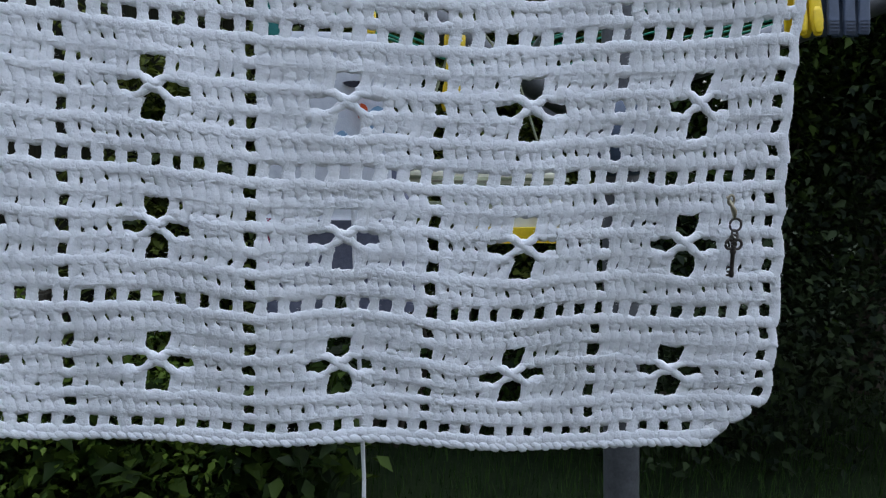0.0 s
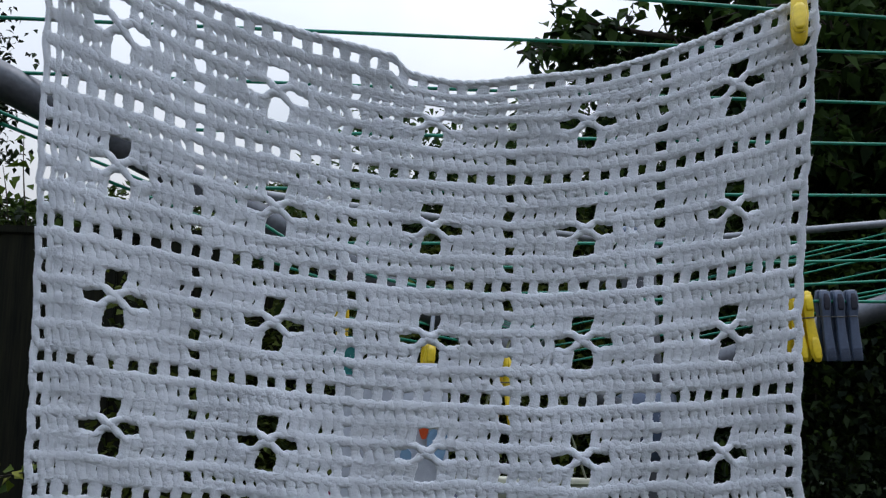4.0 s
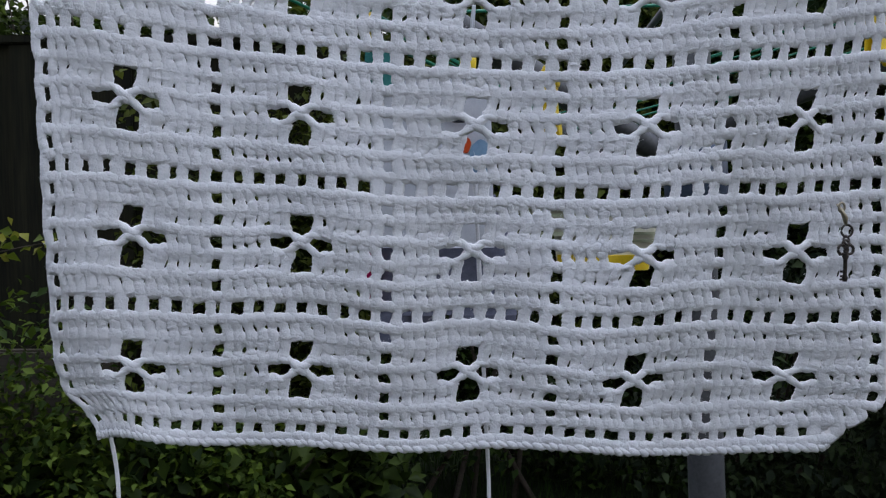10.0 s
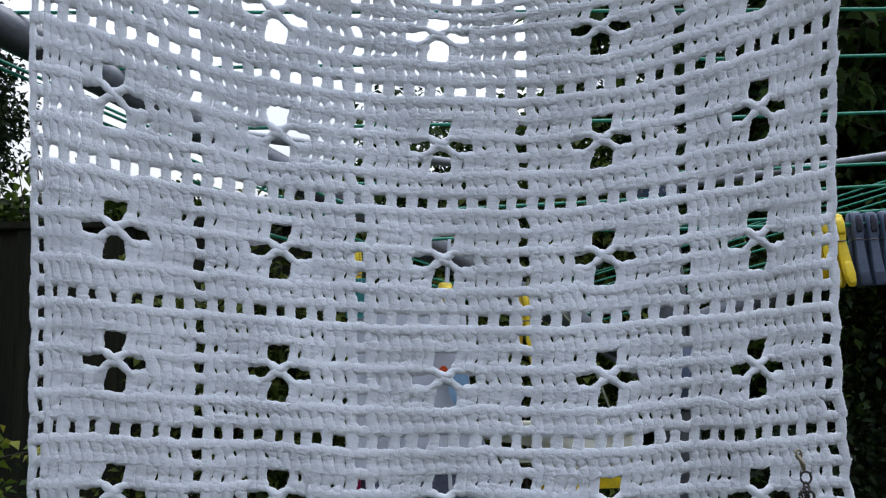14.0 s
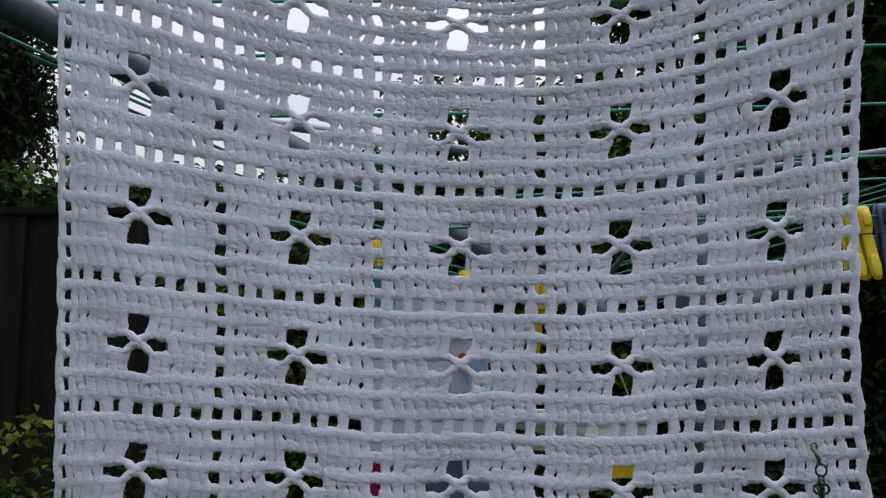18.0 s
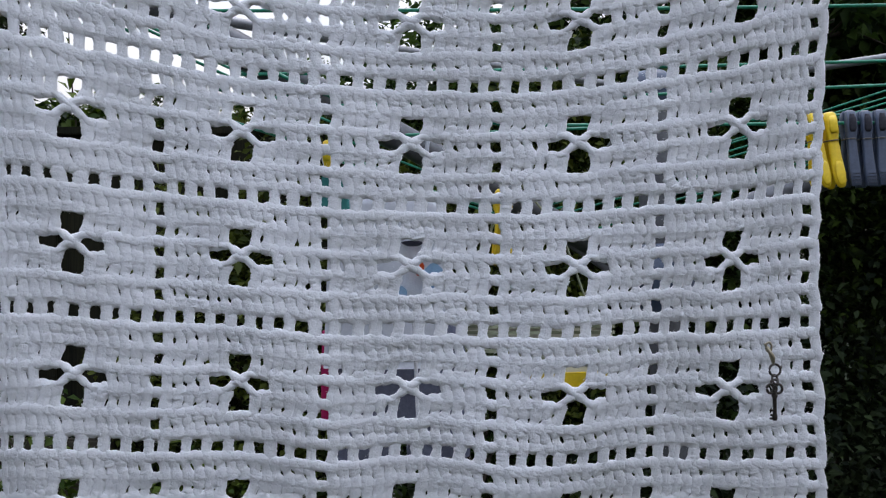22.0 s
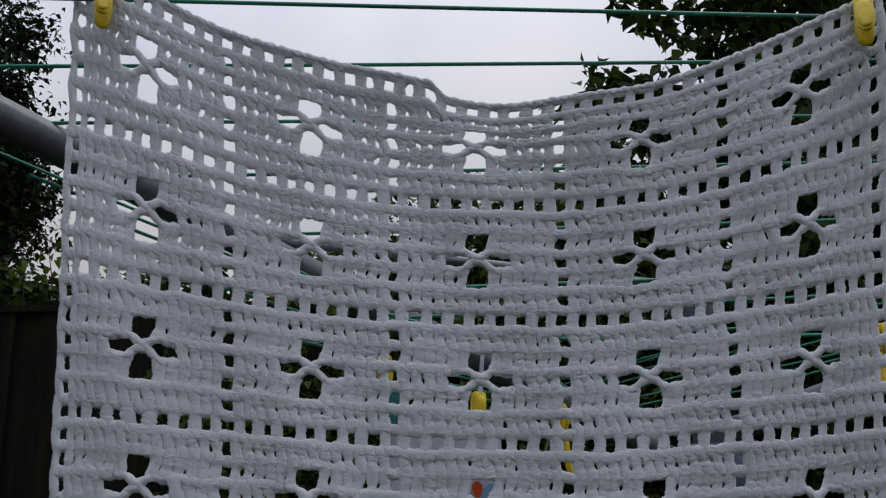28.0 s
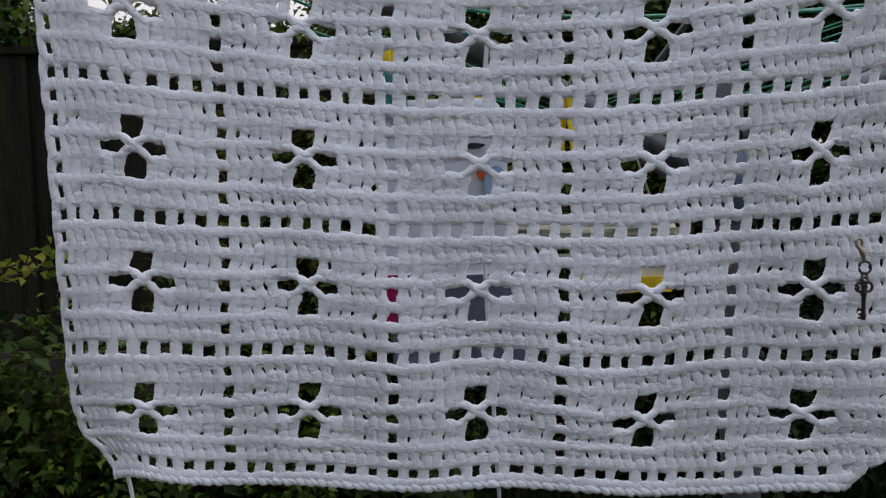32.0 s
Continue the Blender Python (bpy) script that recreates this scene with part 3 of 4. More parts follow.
# each ring of line: how far out, and its height at the left, right and far arm
RINGS = [(1.07, 1.712, 1.716, 1.470), (0.985, 1.667, 1.726, 1.455), (0.90, 1.632, 1.680, 1.440), (0.815, 1.594, 1.646, 1.425), (0.73, 1.546, 1.597, 1.408), (0.645, 1.494, 1.545, 1.392), (0.56, 1.470, 1.525, 1.375), (0.475, 1.445, 1.500, 1.358)]
for i, (f, zl, zr, zf) in enumerate(RINGS):
    ends = [Vector((*arm_at(side_name, f).xy, z)) for side_name, z in (("left", zl), ("right", zr), ("far", zf))]
    for j in range(3):
        sag = 0.002 + 0.0015 * ((2 * i + j) % 3)
        ts = np.linspace(0, 1, 21)
        low = 0.05 if j == 2 else 0.0   # the far-to-left run is threaded under the left arm
        pts = [ends[j].lerp(ends[(j + 1) % 3], t) - Vector((0, 0, sag * 4 * t * (1 - t) + low * t)) for t in ts]
        part("washing_line", tubes(pts, 0.0019, 8), LINE, airer)
ends = arm_at("left", 0.705, 0.02), arm_at("right", 0.705, 0.0)
ts = np.linspace(0, 1, 41)
part("washing_line", tubes([ends[0].lerp(ends[1], t) - Vector((0, 0, 0.136 * (1 - abs(2 * t - 1) ** 5))) for t in ts], 0.0019, 8), LINE, airer, "slack green line weighed down by pegs and washing")


# ---- pegs ----
def clothes_peg(colour, label, m, group, squared):
    """A plastic peg, head up at the line and handles hanging down; origin where the line runs."""
    peg = thing("clothes_peg", (0, 0, 0), label, "clothes peg", group)
    power = 7.0 if squared else 2.6
    w = 0.0058 if squared else 0.0070
    for side in (-1, 1):
        body = loft([(0, 0.0030, 0.0135, w * 0.55, 0.0016), (0, 0.0040, 0.0115, w * 0.92, 0.0026), (0, 0.0052, 0.004, w, 0.0034), (0, 0.0052, -0.008, w, 0.0034), (0, 0.0044, -0.016, w * 0.86, 0.0030),
                     (0, 0.0044, -0.019, w * 0.80, 0.0030), (0, 0.0050, -0.024, w * 0.84, 0.0030), (0, 0.0064, -0.038, w * 0.92, 0.0026), (0, 0.0078, -0.050, w * 1.04, 0.0024),
                     (0, 0.0094, -0.062, w * (1.0 if squared else 0.92), 0.0022), (0, 0.0100, -0.0675, w * (0.98 if squared else 0.60), 0.0018), (0, 0.0102, -0.0690, w * (0.9 if squared else 0.30), 0.0012)], 14, power)
        if side < 0:
            bmesh.ops.scale(body, vec=(1, -1, 1), verts=body.verts)
            bmesh.ops.recalc_face_normals(body, faces=body.faces)
        leg = part("leg", body, colour, peg)
        # raised panel; on squared pegs its dark colour stands for a hollow's shade
        rim = loft([(0, side * 0.0086, -0.010, w * 0.45, 0.0007), (0, side * 0.0090, -0.007, w * 0.70, 0.0011), (0, side * 0.0090, 0.003, w * 0.70, 0.0011), (0, side * 0.0078, 0.009, w * 0.40, 0.0007)], 12, 3)
        part("head_panel", rim, DARK_PRINT if squared else colour, leg)
        if squared:
            for i in range(4):
                part("grip_ridge", box(0, side * (0.0112 + 0.0006 * i), -0.055 - 0.0032 * i, 0.0106, 0.0014, 0.0012, 0.0003), colour, leg)
        else:
            pad = loft([(0, side * 0.0096, -0.040, 0.0022, 0.0005), (0, side * 0.0102, -0.044, 0.0050, 0.0008), (0, side * 0.0112, -0.054, 0.0058, 0.0010), (0, side * 0.0120, -0.063, 0.0046, 0.0008), (0, side * 0.0122, -0.0665, 0.0020, 0.0005)], 12, 2)
            part("thumb_pad", pad, colour, leg)
    t = np.linspace(0, 2 * np.pi, 20)
    part("spring", tubes(np.stack([(w + 0.0004) * np.cos(t), 0.0088 * np.sin(t), -0.0175 + 0 * t], 1), 0.0007, 6), WIRE, peg, "dark wire spring")
    peg.matrix_basis = m
    return peg


FRONT, BACK = "pegs holding the blanket", "pegs on the inner line"
peg_front = clothes_peg(YELLOW, "yellow plastic clothes peg clipping the blanket's corner to the line", pose(0.311, -0.038, 1.712, -10, 0, -24), FRONT, False)
copy_thing(peg_front, pose(-0.307, -0.020, 1.749, -10, 0, 24))
peg_back = clothes_peg(YELLOW, "yellow plastic clothes peg hanging on the inner green line", pose(0.4445, 0.2460, 1.444, 0, -7, 6), BACK, False)
for x, ry, rz in ((0.4275, -8, 10), (-0.094, -3, -15)):
    copy_thing(peg_back, pose(x, 0.2460, 1.444 if x > 0 else 1.415, 0, ry, rz))
copy_thing(peg_back, pose(0.006, 0.246, 1.375, 0, 4, 20))
copy_thing(peg_back, pose(0.092, 0.246, 1.362, 0, -2, 60))
peg_blue = clothes_peg(BLUEGREY, "blue-grey plastic clothes peg hanging on the inner green line", pose(0.466, 0.2470, 1.446, 0, -2, 5), BACK, True)
for i, x in enumerate((0.4825, 0.499)):
    copy_thing(peg_blue, pose(x, 0.2470, 1.446 + 0.001 * i, 0, -2 + i, 4 - 5 * i))

# ---- the key charm ----
charm = thing("key_charm", (0.283, -0.008, 1.20), "antique bronze key charm on a small clasp hooked into the blanket", "charm")


def ring_path(cx, cz, rx, rz, n=20, y=0.0, a0=0.0, a1=2 * np.pi, turn=0.0):
    a = np.linspace(a0, a1, n)
    return np.stack([cx + rx * np.cos(a), y + turn * np.sin(a), cz + rz * np.sin(a)], 1)


CX, CY, CZ = 0.279, -0.0125, 1.35 - 0.117
part("clasp", merge(tubes([(CX - 0.005, CY + 0.004, CZ), (CX - 0.004, CY, CZ - 0.003), (CX - 0.001, CY - 0.001, CZ - 0.010), (CX, CY, CZ - 0.015)], np.array([[0.0008, 0.0012, 0.0021, 0.0010]]), 10),
                    tubes(ring_path(CX - 0.0035, CZ - 0.002, 0.0022, 0.0035, y=CY), 0.0009, 8)), BRASS, charm, "pale brass lobster clasp")
part("jump_ring", tubes(ring_path(CX + 0.001, CZ - 0.0195, 0.0042, 0.0045, y=CY), 0.0009, 8), BRONZE, charm)
part("link", tubes(ring_path(CX + 0.001, CZ - 0.0265, 0.0020, 0.0032, y=CY, turn=0.0015), 0.0009, 8), BRONZE, charm)
part("key_bow", merge(tubes(ring_path(CX + 0.0006, CZ - 0.0335, 0.0015, 0.0020, y=CY - 0.0006), 0.0009, 8), tubes(ring_path(CX - 0.0022, CZ - 0.0335, 0.0030, 0.0034, y=CY), 0.0011, 8), tubes(ring_path(CX + 0.0034, CZ - 0.0335, 0.0030, 0.0034, y=CY), 0.0011, 8),
                      tubes(ring_path(CX + 0.0006, CZ - 0.0292, 0.0026, 0.0026, y=CY), 0.0010, 8)), BRONZE, charm)
part("key_shank", tubes([(CX + 0.0006, CY, z) for z in np.linspace(CZ - 0.036, CZ - 0.0575, 9)], np.array([[0.0017, 0.0024, 0.0015, 0.0015, 0.0015, 0.0015, 0.0015, 0.0021, 0.0016]]), 10, (0, 1, 0)), BRONZE, charm)
for dz, w in ((-0.0500, 0.0042), (-0.0535, 0.0034), (-0.0560, 0.0042)):
    part("key_tooth", box(CX - 0.0012, CY, CZ + dz, w, 0.0014, 0.0016, 0.0003), BRONZE, charm)

# ---- yarn tail and cord ----
z = np.linspace(0, 1, 30)
tail = thing("yarn_tail", (-0.279, 0, 1.06), "loose white yarn end hanging from the blanket's corner", "yarn")
part("strand", tubes(np.stack([-0.283 + 0.013 * z + 0.003 * np.sin(z * 6), 0.002 + 0.004 * np.sin(z * 4), 1.072 - 0.17 * z], 1), 0.0017 + 0.0002 * np.sin(z * 90)[None], 8, (0, 1, 0)), YARN, tail)
cord = thing("hanging_cord", (0.016, 0.03, 0.8), "thin white cord hanging straight down behind the blanket", "cord")
part("strand", tubes(np.stack([0.004 + 0.012 * np.minimum(1, z * 2.2), 0.03 + 0 * z, 1.255 - 0.555 * z], 1), 0.0017 + 0.0002 * np.sin(z * 150)[None], 8, (0, 1, 0)), CORD, cord)


# ---- washing behind the blanket ----
def cloth_panel(outline, y0, thick, waves, mat_name_seed):
    """A hanging cloth from rows of (z, left, right), with soft folds; closed front and back."""
    zs = np.linspace(outline[0][0], outline[-1][0], 26)
    zz = [o[0] for o in outline][::-1]
    le, ri = np.interp(zs, zz, [o[1] for o in outline][::-1]), np.interp(zs, zz, [o[2] for o in outline][::-1])
    u = np.linspace(0, 1, 22)
    X = le[:, None] + (ri - le)[:, None] * u[None]
    depth = y0 + waves * np.sin(u * 9 + mat_name_seed)[None] * (0.3 + 0.7 * np.linspace(0, 1, 26))[:, None] + 0 * X
    belly = thick * np.sin(np.pi * u)[None] ** 0.5 + 0.0008
    Z = zs[:, None] + 0 * X
    front, back = np.stack([X, depth - belly, Z], -1), np.stack([X, depth + belly, Z], -1)
    n, m = X.shape
    v = np.concatenate([front.reshape(-1, 3), back.reshape(-1, 3)])
    f = []
    for base, flip in ((0, False), (n * m, True)):
        for i in range(n - 1):
            for j in range(m - 1):
                q = [base + i * m + j, base + i * m + j + 1, base + (i + 1) * m + j + 1, base + (i + 1) * m + j]
                f.append(q[::-1] if not flip else q)
    for i in range(n - 1):
        for j in (0, m - 1):
            f.append([i * m + j, (i + 1) * m + j, n * m + (i + 1) * m + j, n * m + i * m + j])
    for j in range(m - 1):
        for i in (0, n - 1):
            f.append([i * m + j, i * m + j + 1, n * m + i * m + j + 1, n * m + i * m + j])
    return v, np.array(f)


top_wear = thing("baby_vest", (-0.03, 0.245, 1.42), "small white baby vest with printed front on the inner line", "vest")
part("body", cloth_panel([(1.364, -0.080, 0.016), (1.350, -0.094, 0.028), (1.30, -0.094, 0.030), (1.185, -0.098, 0.033)], 0.226, 0.006, 0.003, 0.0), WHITE_CLOTH, top_wear)
part("shoulder_trim", cloth_panel([(1.392, -0.099, -0.072), (1.350, -0.101, -0.070)], 0.221, 0.006, 0.001, 1.0), TEAL_CLOTH, top_wear, "teal shoulder trim")
for x0, x1 in ((0.006, 0.012), (-0.088, -0.108)):
    part("shoulder_strap", cloth_panel([(1.436, x1 - 0.002, x1 + 0.002), (1.36, x0 - 0.003, x0 + 0.003)], 0.2425, 0.001, 0.0005, 2.0), WHITE_CLOTH, top_wear)
for nm, mt, (px, pz, w, h) in (("blue_print", BLUE_CLOTH, (0.018, 1.276, 0.011, 0.020)), ("orange_print", RED_CLOTH, (0.003, 1.290, 0.005, 0.008)), ("dark_print", DARK_PRINT, (-0.004, 1.316, 0.011, 0.003)),
                               ("blue_print", BLUE_CLOTH, (-0.016, 1.262, 0.006, 0.010))):
    t = np.linspace(0, 2 * np.pi, 17)[:-1]
    bm = bmesh.new()
    ring = [bm.verts.new((px + w * math.cos(a) * (1 + 0.15 * math.sin(3 * a)), 0.2125, pz + h * math.sin(a))) for a in t]
    back = [bm.verts.new((v.co.x, 0.2195, v.co.z)) for v in ring]
    bm.faces.new(ring)
    for i in range(16):
        bm.faces.new((ring[i], back[i], back[(i + 1) % 16], ring[(i + 1) % 16]))
    bmesh.ops.recalc_face_normals(bm, faces=bm.faces)
    part(nm, bm, mt, top_wear)
shorts = thing("small_shorts", (-0.03, 0.26, 1.2), "small slate-grey shorts with magenta side trim hanging under the vest", "shorts")
part("body", cloth_panel([(1.24, -0.090, 0.036), (1.20, -0.094, 0.052), (1.11, -0.096, 0.060)], 0.262, 0.008, 0.004, 2.0), GREY_CLOTH, shorts)
part("leg", cloth_panel([(1.11, -0.096, -0.026), (1.075, -0.097, -0.030)], 0.262, 0.008, 0.003, 2.0), GREY_CLOTH, shorts)
part("leg", cloth_panel([(1.11, -0.014, 0.060), (1.085, -0.012, 0.056)], 0.262, 0.008, 0.003, 3.0), GREY_CLOTH, shorts)
part("side_trim", cloth_panel([(1.222, -0.104, -0.088), (1.18, -0.105, -0.089), (1.125, -0.105, -0.090)], 0.257, 0.009, 0.001, 3.0), MAGENTA_CLOTH, shorts)

bib = thing("striped_bib", (0.11, 0.29, 1.4), "cream and yellow striped cloth bib on the inner line", "bib")
bib_body = part("body", cloth_panel([(1.231, 0.030, 0.215), (1.214, 0.032, 0.220), (1.202, 0.105, 0.222), (1.156, 0.110, 0.213)], 0.30, 0.006, 0.004, 1.0), CREAM, bib)
for zc in (1.224, 1.217, 1.196, 1.188):
    part("stripe", cloth_panel([(zc + 0.0018, 0.031, 0.222), (zc - 0.0018, 0.031, 0.222)], 0.2955, 0.006, 0.004, 1.0), SAGE, bib_body)
part("hem_band", cloth_panel([(1.172, 0.109, 0.214), (1.155, 0.110, 0.211)], 0.296, 0.006, 0.004, 1.0), YELLOW, bib, "yellow cloth band")
for x0, x1 in ((0.05, 0.112), (0.20, 0.122)):
    part("tie", tubes([(x0, 0.30, 1.228), ((x0 + x1) / 2, 0.285, 1.33), (x1 * 0.3 + 0.066, 0.248, 1.392)], 0.0014, 6), SAGE, bib)

# ---- ground ----
gx = np.concatenate([-np.geomspace(400, 6, 14), np.linspace(-5, 5, 60), np.geomspace(6, 400, 14)])
gy = np.concatenate([-np.geomspace(400, 6, 14), np.linspace(-5, 7, 66), np.geomspace(8, 400, 14)])
GXX, GYY = np.meshgrid(gx, gy, indexing="ij")
GZ = np.where(np.hypot(GXX, GYY) < 9, 0.012 * np.sin(GXX * 2.1 + GYY) + 0.010 * np.sin(GYY * 3.3 - GXX * 1.2), 0) - 0.015
idx = np.arange(GXX.size).reshape(GXX.shape)
gf = np.stack([idx[:-1, :-1], idx[1:, :-1], idx[1:, 1:], idx[:-1, 1:]], -1).reshape(-1, 4)
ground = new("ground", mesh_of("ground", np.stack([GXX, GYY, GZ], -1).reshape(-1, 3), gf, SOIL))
tagged(ground, "lawn with worn patches, its soil coloured dark for shade", "ground", kind="structure")
rng = np.random.default_rng(11)
n = 26000
gp = np.stack([rng.uniform(-2.2, 3.0, n), rng.uniform(0.6, 3.6, n), np.full(n, -0.01)], 1)
az, hgt = rng.uniform(0, 2 * np.pi, n), rng.uniform(0.03, 0.09, n)
lean = rng.uniform(0, 0.6, n)
tip = gp + np.stack([np.cos(az) * hgt * lean, np.sin(az) * hgt * lean, hgt], 1)
sd = np.stack([-np.sin(az), np.cos(az), 0 * az], 1) * 0.0022
gv = np.stack([gp - sd, gp + sd, tip + sd * 0.2, tip - sd * 0.2], 1).reshape(-1, 3)
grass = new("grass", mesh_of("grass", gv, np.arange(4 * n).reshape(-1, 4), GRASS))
tagged(grass, "short green lawn grass, coloured dark for shade", "grass", kind="stuff")

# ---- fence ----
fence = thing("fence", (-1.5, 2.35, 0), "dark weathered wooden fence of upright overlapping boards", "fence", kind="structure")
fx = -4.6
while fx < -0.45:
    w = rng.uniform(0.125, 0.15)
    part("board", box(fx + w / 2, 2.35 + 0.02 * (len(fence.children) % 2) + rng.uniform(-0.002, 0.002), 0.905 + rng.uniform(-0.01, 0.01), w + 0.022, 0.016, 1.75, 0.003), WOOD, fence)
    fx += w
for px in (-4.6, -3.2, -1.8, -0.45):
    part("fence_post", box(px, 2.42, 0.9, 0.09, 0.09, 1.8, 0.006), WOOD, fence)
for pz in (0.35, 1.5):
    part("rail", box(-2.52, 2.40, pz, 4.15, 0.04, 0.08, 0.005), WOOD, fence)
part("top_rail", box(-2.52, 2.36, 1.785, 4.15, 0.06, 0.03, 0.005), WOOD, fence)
bed = thing("raised_bed", (-1.5, 2.0, 0), "old grey timber board edging a raised planting bed", "raised bed")
part("front_board", box(-1.75, 2.08, 0.36, 1.3, 0.04, 0.72, 0.008), PLANK, bed)
part("end_board", box(-1.11, 2.2, 0.36, 0.04, 0.20, 0.72, 0.008), PLANK, bed)


# ---- unseen walls added to hold back light ----
# out of view behind the viewer; blocks low sky light on the blanket's front
wall = new("added_wall_south", bpy.data.meshes.new("added_wall_south"))
bmw = box(0, -4.4, 1.6, 14.0, 0.3, 3.2, 0.01)
bmw.to_mesh(wall.data)
bmw.free()
wall.data.materials.append(RENDER_WALL)
tagged(wall, "plain rendered wall, unseen, added behind the viewer to cut front light", "wall", kind="structure")


# out of view on the left; added so less sky reaches the blanket's lower left
side = new("added_wall_west", bpy.data.meshes.new("added_wall_west"))
bmw = box(-2.7, -1.9, 1.2, 0.12, 4.7, 2.4, 0.01)
bmw.to_mesh(side.data)
bmw.free()
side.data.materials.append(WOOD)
tagged(side, "plain dark timber wall, unseen, added to darken the blanket's left side", "wall", kind="structure")


# ---- plants ----
def cloud(n, centre, radius, gen, hollow=0.55):
    """Places scattered in an uneven rounded mass."""
    d = gen.normal(0, 1, (n, 3))
    d /= np.linalg.norm(d, axis=1, keepdims=True)
    bump = 1 + 0.22 * np.sin(d[:, 0] * 5 + d[:, 1] * 3) + 0.16 * np.sin(d[:, 2] * 7 + d[:, 0] * 4)
    r = gen.uniform(hollow, 1, n) ** 0.6 * bump
    return np.asarray(centre) + d * r[:, None] * np.asarray(radius)


def limb(p0, p1, r0, r1, gen, bend=0.08, n=10):
    t = np.linspace(0, 1, n)[:, None]
    p = np.asarray(p0) * (1 - t) + np.asarray(p1) * t
    p = p + np.sin(np.pi * t) * gen.normal(0, bend, 3) * np.linalg.norm(np.asarray(p1) - np.asarray(p0))
    return p, np.linspace(r0, r1, n)[None]


def bush(name, label, category, base, masses, leaf_size, leaf_mat, count, gen):
    ob = thing(name, base, label, category)
    stems, crown = [], []
    for c, r, share in masses:
        pts = cloud(int(count * share), c, r, gen, 0.25)
        crown.append(leaves(pts, leaf_size, gen))
        for _ in range(5):
            a = gen.normal(0, 0.12, 3)
            p, rd = limb((c[0] + a[0], max(c[1], base[1]) + abs(a[1]), 0), np.asarray(c) + gen.uniform(-0.5, 0.5, 3) * np.asarray(r), 0.012, 0.004, gen, 0.04)
            stems.append(tubes(p, rd, 6))
    tagged(part("stems", merge(*stems), BARK, ob), kind="stuff")
    part("leaves", merge(*crown), leaf_mat, ob)
    return ob


pg = np.random.default_rng(5)
# lower masses: deep shade is put into the near-black leaf colour
bush("hedge", "lower part of the tall green hedge behind the airer, coloured dark for deep shade", "hedge", (1.9, 2.7, 0),
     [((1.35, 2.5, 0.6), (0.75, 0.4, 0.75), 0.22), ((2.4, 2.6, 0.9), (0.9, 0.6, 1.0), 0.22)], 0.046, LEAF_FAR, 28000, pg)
bush("shrub", "tall leafy green shrub rising above the dark hedge", "shrub", (2.0, 2.8, 0),
     [((1.5, 2.8, 1.55), (1.0, 0.5, 0.75), 0.54), ((2.6, 2.6, 1.9), (0.8, 0.5, 0.8), 0.46)], 0.046, LEAF_MID, 36000, pg)
bush("hedge", "dark shrubs growing beyond the end of the fence", "hedge", (0.2, 2.9, 0),
     [((0.45, 2.8, 0.8), (0.95, 0.35, 0.9), 0.3), ((0.55, 2.9, 1.85), (0.90, 0.35, 0.66), 0.35), ((-0.65, 2.85, 1.28), (0.85, 0.3, 0.72), 0.35)], 0.046, LEAF, 64000, pg)
bush("hedge", "far dark hedge closing the end of the garden", "hedge", (2.0, 4.6, 0),
     [((-1.7, 4.7, 1.1), (1.5, 0.4, 0.95), 0.25), ((0.3, 4.6, 1.4), (1.3, 0.4, 1.3), 0.3), ((2.4, 4.6, 1.2), (1.4, 0.4, 1.3), 0.25), ((4.6, 4.4, 1.4), (1.4, 0.5, 1.5), 0.2)], 0.12, LEAF, 24000, pg)
bush("shrub", "lighter green leafy shrub in front of the hedge", "shrub", (0.2, 2.5, 0),
     [((0.15, 2.45, 1.35), (0.85, 0.15, 0.65), 0.65), ((-0.8, 2.5, 1.5), (0.5, 0.1, 0.42), 0.2), ((-0.62, 2.15, 0.95), (0.45, 0.13, 0.80), 0.4)], 0.042, LEAF_OLIVE, 20000, pg)
bush("fence_bush", "leafy green bush spilling over the fence top", "bush", (-1.6, 2.95, 0),
     [((-1.35, 2.64, 1.80), (0.55, 0.22, 0.17), 0.5), ((-2.2, 2.68, 1.82), (0.6, 0.25, 0.19), 0.5)], 0.046, LEAF_MID, 9000, pg)
bush("garden_plant", "broad-leaved light green plants growing by the lawn", "plant", (-1.2, 1.9, 0),
     [((-1.15, 1.8, 0.30), (0.5, 0.25, 0.26), 0.5), ((-0.5, 2.0, 0.28), (0.5, 0.25, 0.26), 0.5)], 0.08, LEAF_MID, 2200, pg)
bush("garden_plant", "dark green leafy plants in the corner by the fence", "plant", (-1.7, 1.7, 0),
     [((-1.7, 1.7, 0.45), (0.5, 0.25, 0.42), 1.0)], 0.055, LEAF_MID, 2600, pg)

low_plant = bush("garden_plant", "small-leaved green plants with tiny yellow flowers by the fence", "plant", (-1.35, 1.75, 0),
                 [((-1.4, 1.75, 0.42), (0.55, 0.22, 0.44), 0.7), ((-0.8, 1.85, 0.34), (0.4, 0.2, 0.34), 0.3)], 0.034, LEAF_LIGHT, 7000, pg)
part("flowers", leaves(cloud(40, (-1.35, 1.7, 0.5), (0.5, 0.22, 0.40), pg, 0.6), 0.018, pg, width=0.9), LEAF_YELLOW, low_plant, "tiny yellow flowers")

sprig = thing("plant_sprig", (-0.85, 0.75, 0), "thin twig with a few yellow-green leaves", "plant")
p, rd = limb((-1.6, 0.86, 0), (-1.2, 0.78, 1.02), 0.006, 0.0025, pg, 0.03, 14)
part("stem", tubes(p, rd, 6), BARK, sprig)
p2, rd2 = limb((-1.2, 0.78, 1.02), (-0.640, 0.70, 1.165), 0.0025, 0.001, pg, 0.02, 24)
part("twig", tubes(p2, rd2, 6), BARK, sprig)
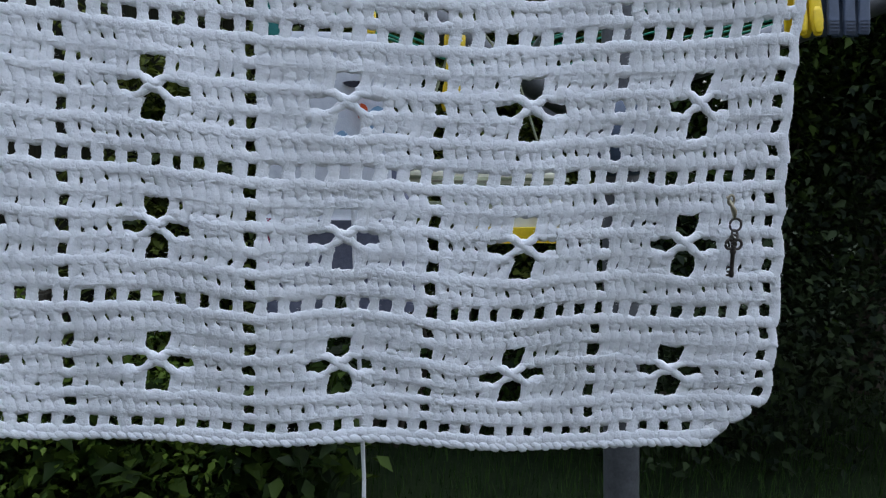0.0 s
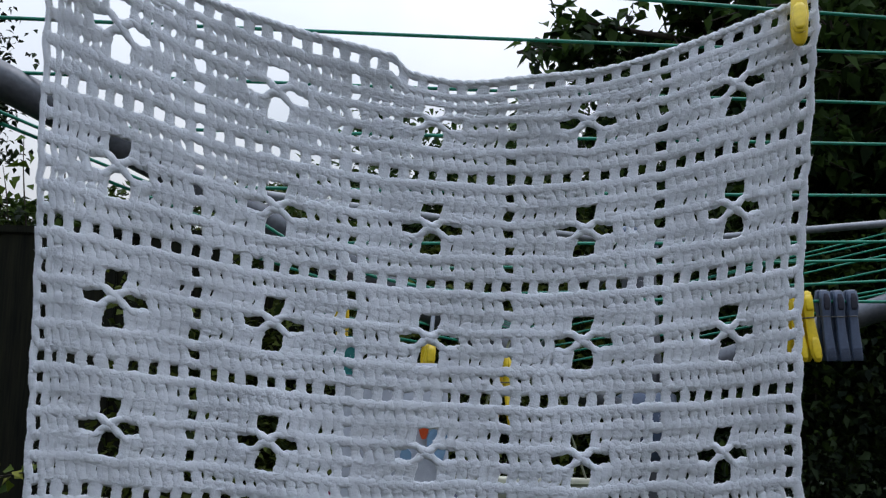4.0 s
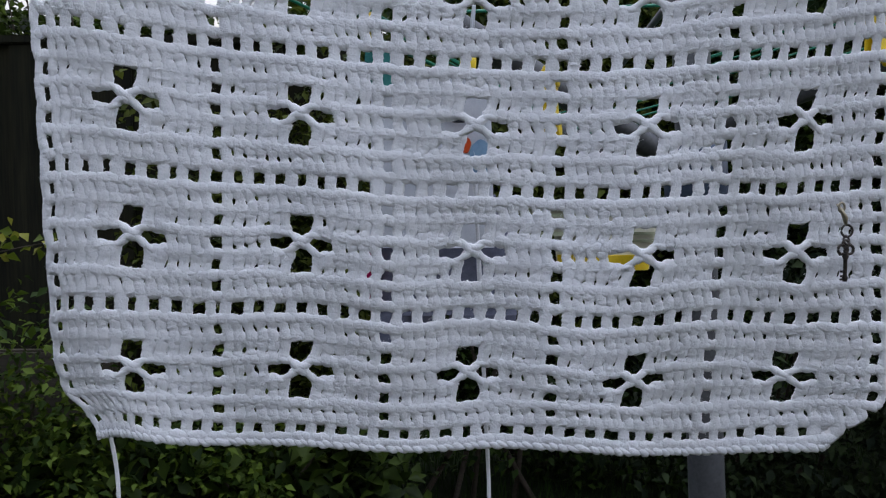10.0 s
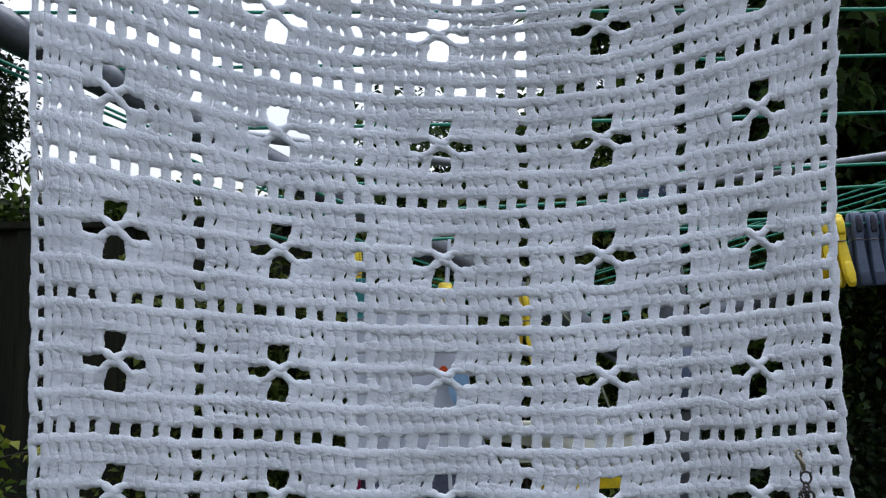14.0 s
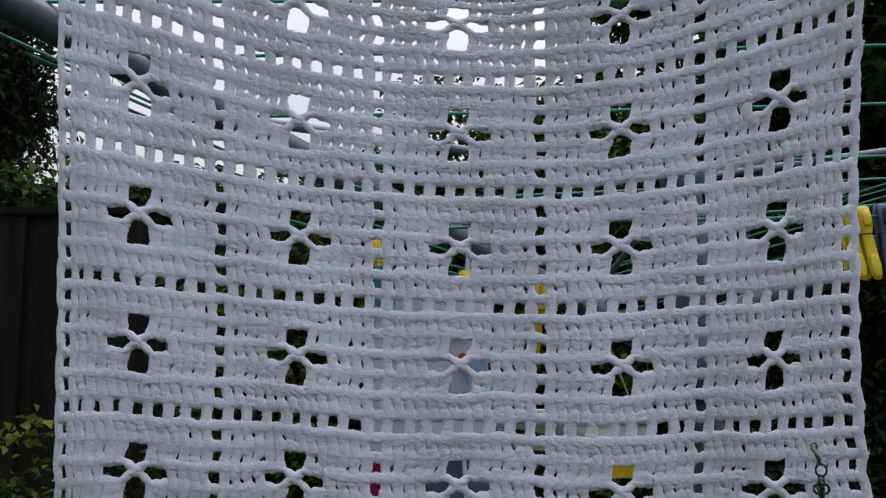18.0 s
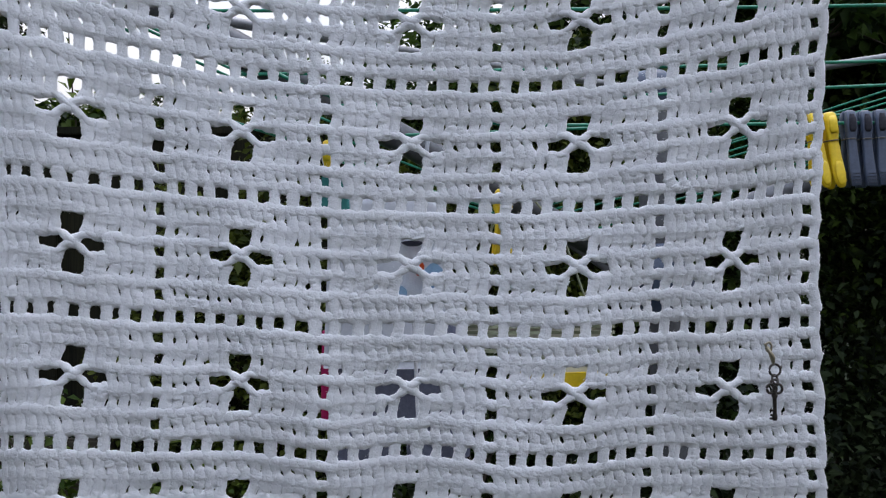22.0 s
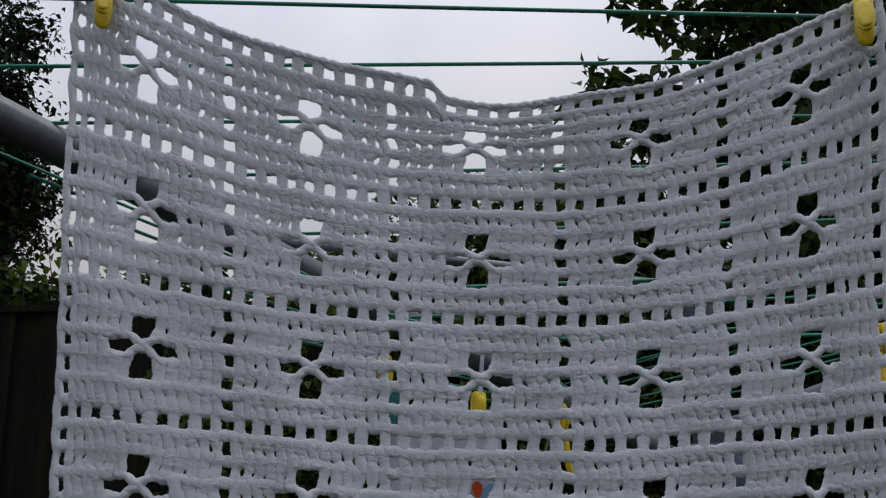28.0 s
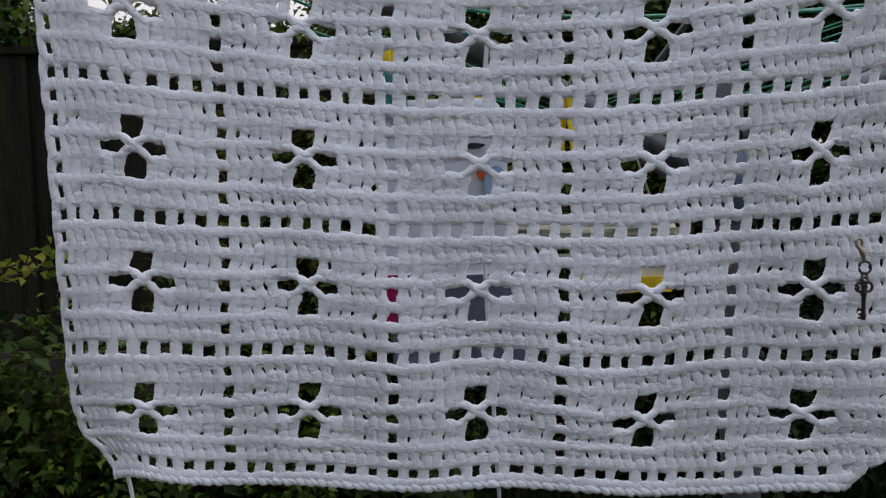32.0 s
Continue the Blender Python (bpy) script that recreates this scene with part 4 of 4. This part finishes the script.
pts = np.concatenate([np.repeat(p2[16:], 5, 0) + pg.normal(0, 0.010, (40, 3)), np.repeat(p2[18:21], 5, 0) + pg.normal(0, 0.014, (15, 3)) + (0, 0, 0.02)])
part("leaves", leaves(pts, 0.019, pg, width=0.8), LEAF_YELLOW, sprig)

# the bush's lit top: same bush, with the light put into a paler leaf colour
bush("fence_bush", "top leaves of the fence bush, light from above put into a paler green", "bush", (-1.9, 2.95, 0),
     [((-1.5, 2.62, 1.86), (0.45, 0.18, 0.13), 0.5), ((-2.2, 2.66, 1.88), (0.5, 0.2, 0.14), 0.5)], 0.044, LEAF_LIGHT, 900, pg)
shoots = thing("bush_shoots", (-1.2, 2.45, 1.6), "young upright shoots rising out of the fence bush", "plant")
for sx, h in ((-1.39, 2.38), (-1.54, 2.19), (-1.61, 2.05), (-1.72, 2.06)):
    p, rd = limb((sx + 0.03, 2.45, 1.75), (sx - 0.02, 2.45, h), 0.004, 0.0012, pg, 0.03, 14)
    part("stem", tubes(p, rd, 5), BARK, shoots)
    at_stem = p[5:13] + np.stack([0.016 * np.where(np.arange(8) % 2, 1, -1), pg.normal(0, 0.01, 8), pg.normal(0, 0.006, 8)], 1)
    part("leaves", leaves(at_stem, 0.046, pg, droop=1.0, width=0.85), LEAF_LIGHT, shoots)


def tree(label, base, height, centre, radius, n_limbs, twigs, leaf_size, per_twig, leaf_mat, gen, r_trunk=0.09, scatter=0.03):
    ob = thing("tree", base, label, "tree")
    top = (centre[0], centre[1], centre[2] + radius[2] * 0.3)
    p, rd = limb(base, top, r_trunk, r_trunk * 0.3, gen, 0.03, 14)
    part("trunk", tubes(p, rd, 12), BARK, ob)
    twig_geo, pts = [], []
    for i in range(n_limbs):
        start = p[gen.integers(5, 13)]
        end = cloud(1, centre, radius, gen, 0.75)[0]
        q, rq = limb(start, end, r_trunk * 0.32, 0.008, gen, 0.10, 10)
        part("limb", tubes(q, rq, 7), BARK, ob)
        for _ in range(twigs):
            s0 = q[gen.integers(3, 10)]
            e0 = s0 + gen.normal(0, 0.16, 3) * np.asarray(radius)
            w, rw = limb(s0, e0, 0.006, 0.002, gen, 0.10, 7)
            twig_geo.append(tubes(w, rw, 5))
            for _ in range(per_twig):
                pts.append(w[gen.integers(1, 7)] + gen.normal(0, scatter, 3))
    tagged(part("twigs", merge(*twig_geo), BARK, ob), kind="stuff")
    part("crown", leaves(np.array(pts), leaf_size, gen, droop=0.45), leaf_mat, ob)
    return ob


tg = np.random.default_rng(21)
tree("broad-leaved garden tree with dark glossy leaves over the airer", (2.4, 3.3, 0), 3.6, (2.28, 3.0, 2.85), (1.42, 0.7, 1.05), 84, 14, 0.088, 34, LEAF, tg)
tree("tall dark tree far behind the fence", (-9.75, 13.5, 0), 9, (-9.85, 13.0, 6.4), (2.7, 2.2, 3.8), 100, 18, 0.15, 46, LEAF_FAR, tg, 0.25, 0.17)
